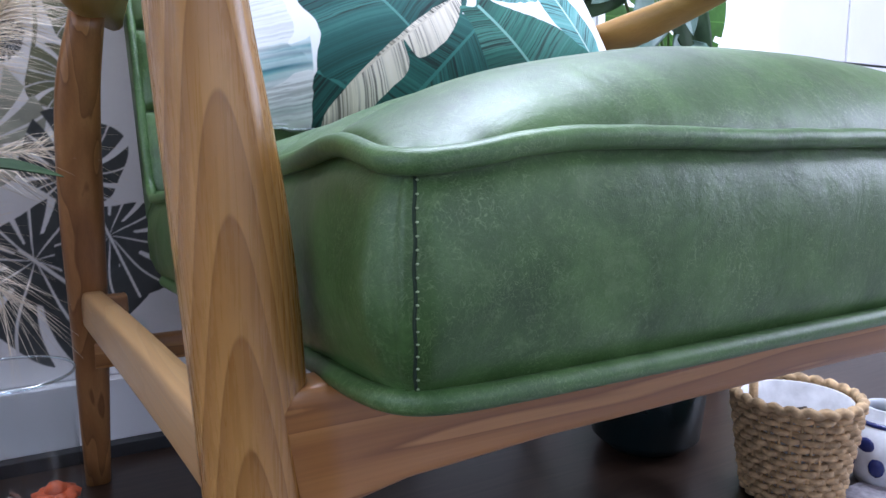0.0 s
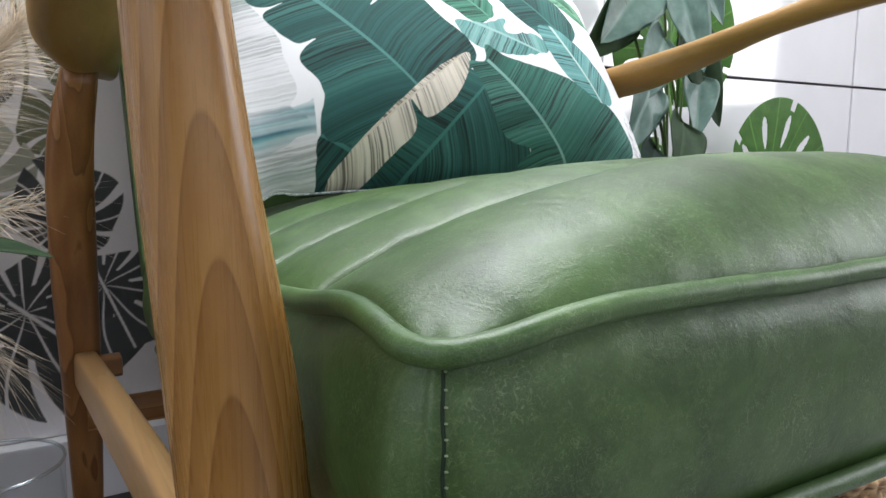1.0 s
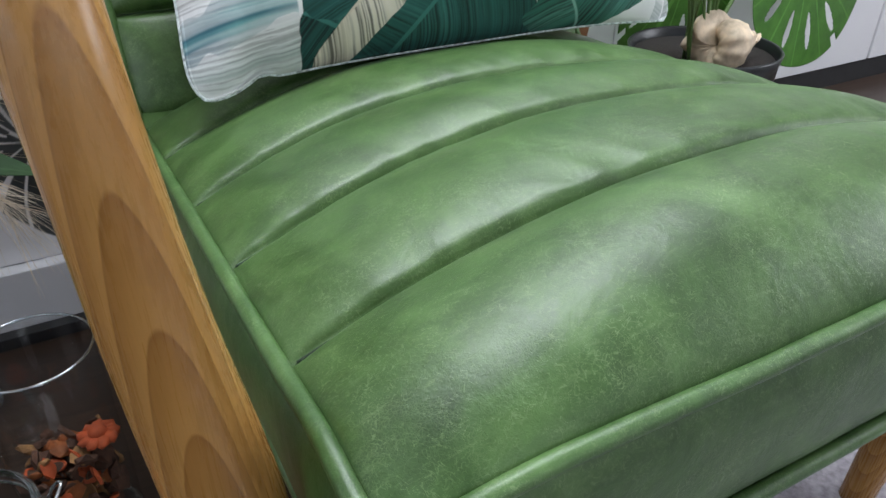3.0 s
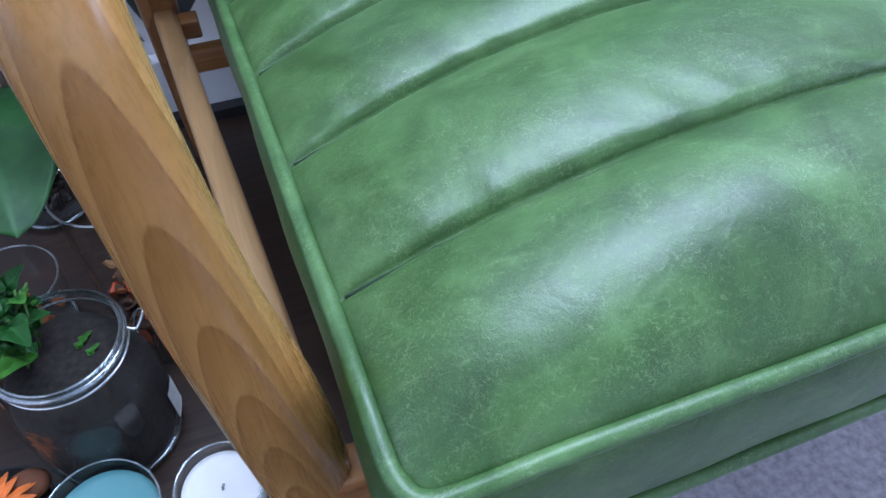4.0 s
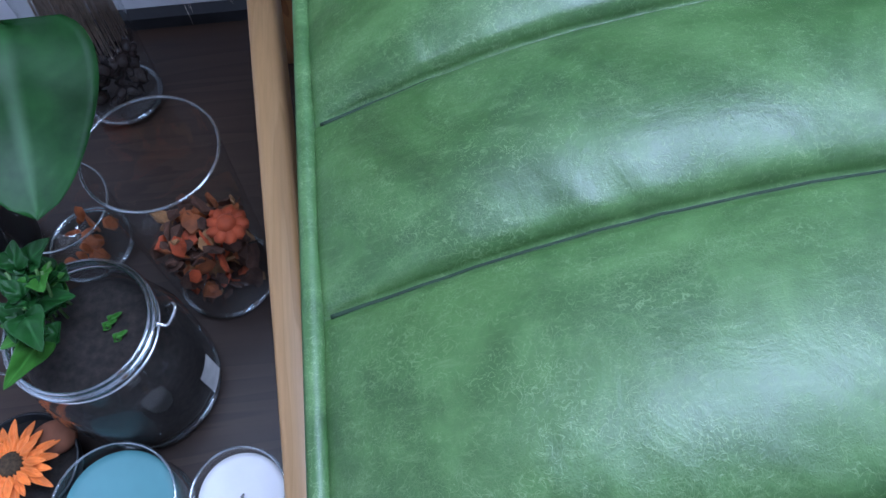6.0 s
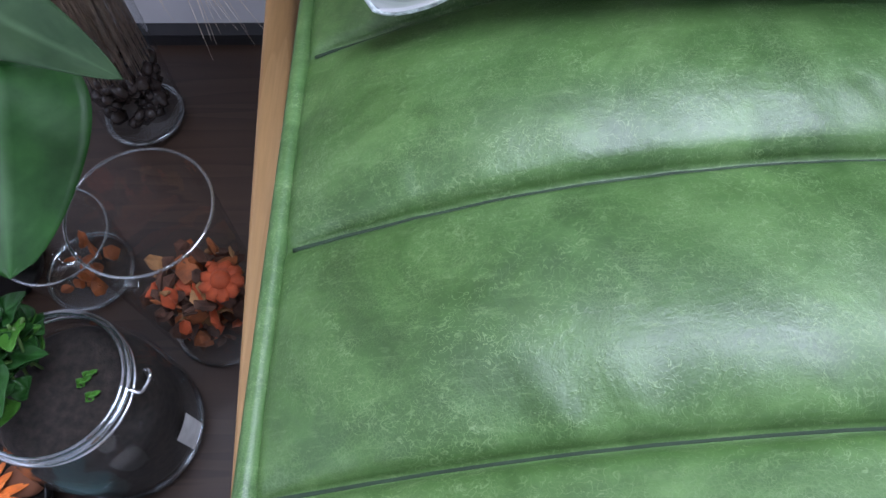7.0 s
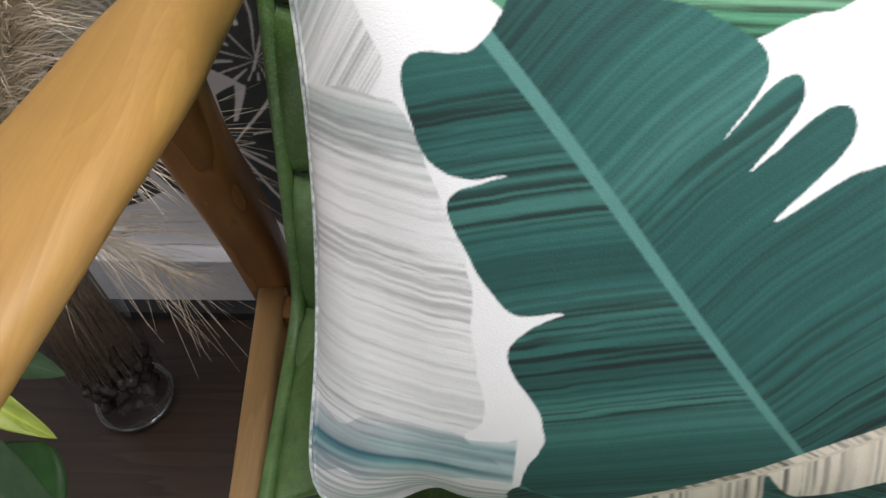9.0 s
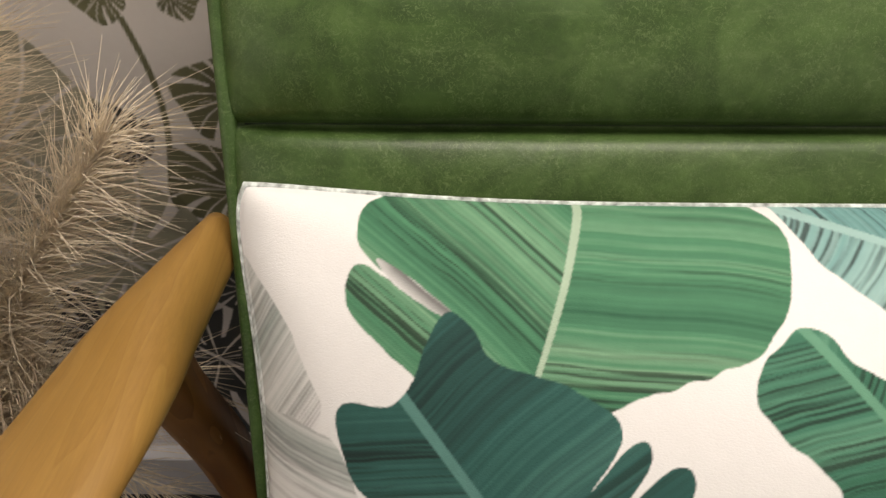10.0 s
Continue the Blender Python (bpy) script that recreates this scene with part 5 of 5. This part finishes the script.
X, Y = 0.815, 0.775
tagged(part("teal_pot", vessel(bmesh.new(), [(0.06, 0.0), (0.082, 0.02), (0.09, 0.10), (0.082, 0.17), (0.07, 0.20), (0.074, 0.215)], 0.005, X, Y, 48), TEALPOT), "dark teal glazed pot standing under the chair", "pot")

X, Y = 1.13, 1.02
tub = thing("plant_tub", (X, Y, 0), "dark round tub of soil holding tall leafy plants", "planter")
placed("tub_wall", vessel(bmesh.new(), [(0.10, 0.0), (0.115, 0.02), (0.135, 0.30), (0.14, 0.32)], 0.006, X, Y, 56), DARKPOT, tub)
placed("soil", lathe(bmesh.new(), [(0, 0.02), (0.11, 0.03), (0.128, 0.305), (0, 0.312)], 40, (X, Y, 0)), SOIL, tub)
# a whelk: one swelling whorl wound on itself, ribbed across, with blunt knobs on its shoulder
bm = bmesh.new()
WH, RD = 150, 20
rows_of = []
for j in range(WH + 1):
    q = j / WH
    a = q * 4.2 * 2 * math.pi
    big = 0.006 + 0.042 * q ** 1.7
    centre = Vector((0, 0.62 * big * math.cos(a), 0.62 * big * math.sin(a)))
    ring = []
    for i in range(RD):
        e = 2 * math.pi * i / RD
        knob = 0.22 * max(0.0, math.cos(e - 0.6)) ** 4 * max(0.0, math.cos(j * 0.62)) ** 2
        r = big * (0.62 + knob + 0.03 * math.cos(j * 1.9))
        out = Vector((0, math.cos(a), math.sin(a)))
        p = centre + out * r * math.cos(e) + Vector((-1, 0, 0)) * r * 1.5 * math.sin(e)
        p += Vector((0.112 * (1 - q) ** 0.9, 0, 0)) + 0.003 * noise.noise_vector(p * 70)
        ring.append(bm.verts.new(p + Vector((1.085, 0.955, 0.345))))
    rows_of.append(ring)
for a, b in zip(rows_of, rows_of[1:]):
    for i in range(RD):
        k = (i + 1) % RD
        bm.faces.new((a[i], a[k], b[k], b[i]))
bm.faces.new(rows_of[0])
bm.faces.new(rows_of[-1])
bmesh.ops.recalc_face_normals(bm, faces=bm.faces)
tagged(part("seashell", bm, SHELL), "large cream and tan seashell lying on the plant tub", "seashell")

grey_plant = thing("grey_leaved_plant", (X - 0.06, Y - 0.03, 0.31), "tall plant with silvery grey-green heart-shaped leaves", "plant")
GREYS = [((1.01, 0.93, 0.575), (0.965, 0.885, 0.455), 0.125, (0.3, -1, 0.3)), ((0.98, 0.95, 0.72), (0.885, 0.91, 0.60), 0.10, (0.2, -1, 0.2)), ((0.95, 0.97, 0.82), (0.83, 0.93, 0.70), 0.12, (0.2, -1, 0.3)),
         ((1.02, 0.96, 0.80), (1.06, 0.92, 0.665), 0.10, (-0.1, -1, 0.2)), ((1.06, 0.97, 0.74), (1.12, 0.93, 0.57), 0.085, (-0.3, -1, 0.1)), ((0.93, 0.93, 0.64), (0.86, 0.90, 0.52), 0.10, (0.3, -1, 0.2)),
         ((1.0, 0.99, 0.90), (0.93, 0.95, 0.78), 0.11, (0.1, -1, 0.4)), ((1.08, 0.96, 0.66), (1.045, 0.92, 0.55), 0.08, (-0.2, -1, 0.2)), ((0.90, 0.96, 0.76), (0.80, 0.95, 0.67), 0.09, (0.3, -1, 0.2)), ((1.09, 1.0, 0.88), (1.15, 0.96, 0.76), 0.09, (-0.2, -1, 0.3)),
         ((0.97, 0.95, 0.53), (0.90, 0.92, 0.44), 0.085, (0.2, -1, 0.3))]
for k, (base, tip, width, up) in enumerate(GREYS):
    leaf_blade("leaf", grey_plant, base, tip, width, LEAF_GREY if k % 4 else LEAF_DULL, up, 0.08, 0.12, 0.45)
    foot = (1.07 + 0.02 * math.sin(k * 2.1), 0.99 + 0.02 * math.cos(k * 2.1), 0.31)
    placed("stem", tube(bmesh.new(), [Vector(p) for p in spline([foot, tuple((Vector(foot) * 0.45 + Vector(base) * 0.55) + Vector((0.01, 0, 0.03))), base], 8)], 0.003, 6), STEM, grey_plant)


# split leaf: a heart with long holes beside the ribs and cuts at its margin
def split_leaf(name, parent, centre, right, up_way, radius, mat):
    r_way, u_way = Vector(right).normalized(), Vector(up_way).normalized()
    nrm = r_way.cross(u_way).normalized()
    na, nr = 420, 84
    verts, tone, keep = [], [], []
    for j in range(nr + 1):
        q = j / nr
        for i in range(na):
            th = 2 * math.pi * i / na
            rim_r = radius * (0.80 + 0.20 * math.cos(th) - 0.34 * math.exp(-((th - math.pi) / 0.22) ** 2) + 0.05 * math.cos(3 * th))
            r = rim_r * q
            a, b = r * math.cos(th), r * math.sin(th)
            verts.append(tuple(Vector(centre) + r_way * a + u_way * b + nrm * (0.10 * abs(b) - 0.35 * a * a / radius * 0.3)))
            lane = (th / 0.52) % 1
            tone.append(0.55 if abs(b) < 0.006 or abs(lane - 0.5) < 0.03 / max(q, 0.2) * 0.5 else 0.0)
            gap = min(lane, 1 - lane)
            hole = (0.50 < q < 0.84 and gap < 0.105 * math.sin(math.pi * (q - 0.50) / 0.34) ** 0.6) or (0.20 < q < 0.33 and gap < 0.15 * math.sin(math.pi * (q - 0.2) / 0.13)) or (q > 0.9 and gap < 0.07 and int(th / 0.52 + 0.5) % 2)
            keep.append(not (hole and 0.25 < th < 2 * math.pi - 0.25))
    faces = []
    for j in range(nr):
        for i in range(na):
            f = (j * na + i, j * na + (i + 1) % na, (j + 1) * na + (i + 1) % na, (j + 1) * na + i)
            if all(keep[v] for v in f):
                faces.append(f)
    me = bpy.data.meshes.new(name)
    me.from_pydata(verts, [], faces)
    me.polygons.foreach_set("use_smooth", np.ones(len(faces), bool))
    layer = me.attributes.new("print", "FLOAT", "POINT")
    layer.data.foreach_set("value", np.array(tone, np.float32))
    me.materials.append(mat)
    ob = settle(new(name, me), parent)
    solid = ob.modifiers.new("thickness", "SOLIDIFY")
    solid.thickness = 0.0008
    return ob


monstera = thing("monstera_plant", (1.17, 1.05, 0.31), "monstera with large bright green split leaves", "plant")
split_leaf("leaf", monstera, (1.60, 1.18, 0.42), (0.93, 0.05, -0.30), (0.30, 0.05, 0.95), 0.30, LEAF_BRIGHT)
split_leaf("leaf", monstera, (1.27, 1.22, 0.42), (-0.3, 0.1, -0.9), (0.9, 0.1, -0.3), 0.22, LEAF_BRIGHT)
split_leaf("leaf", monstera, (1.22, 1.16, 0.74), (0.2, -0.1, 0.9), (-0.9, 0.1, 0.2), 0.20, LEAF_BRIGHT)
for base in ((1.56, 1.185, 0.42), (1.28, 1.225, 0.42), (1.21, 1.165, 0.72)):
    placed("stem", tube(bmesh.new(), [Vector(p) for p in spline([(1.17, 1.05, 0.31), ((1.17 + base[0]) / 2, 1.10, 0.50), base], 10)], 0.004, 8), STEM, monstera)
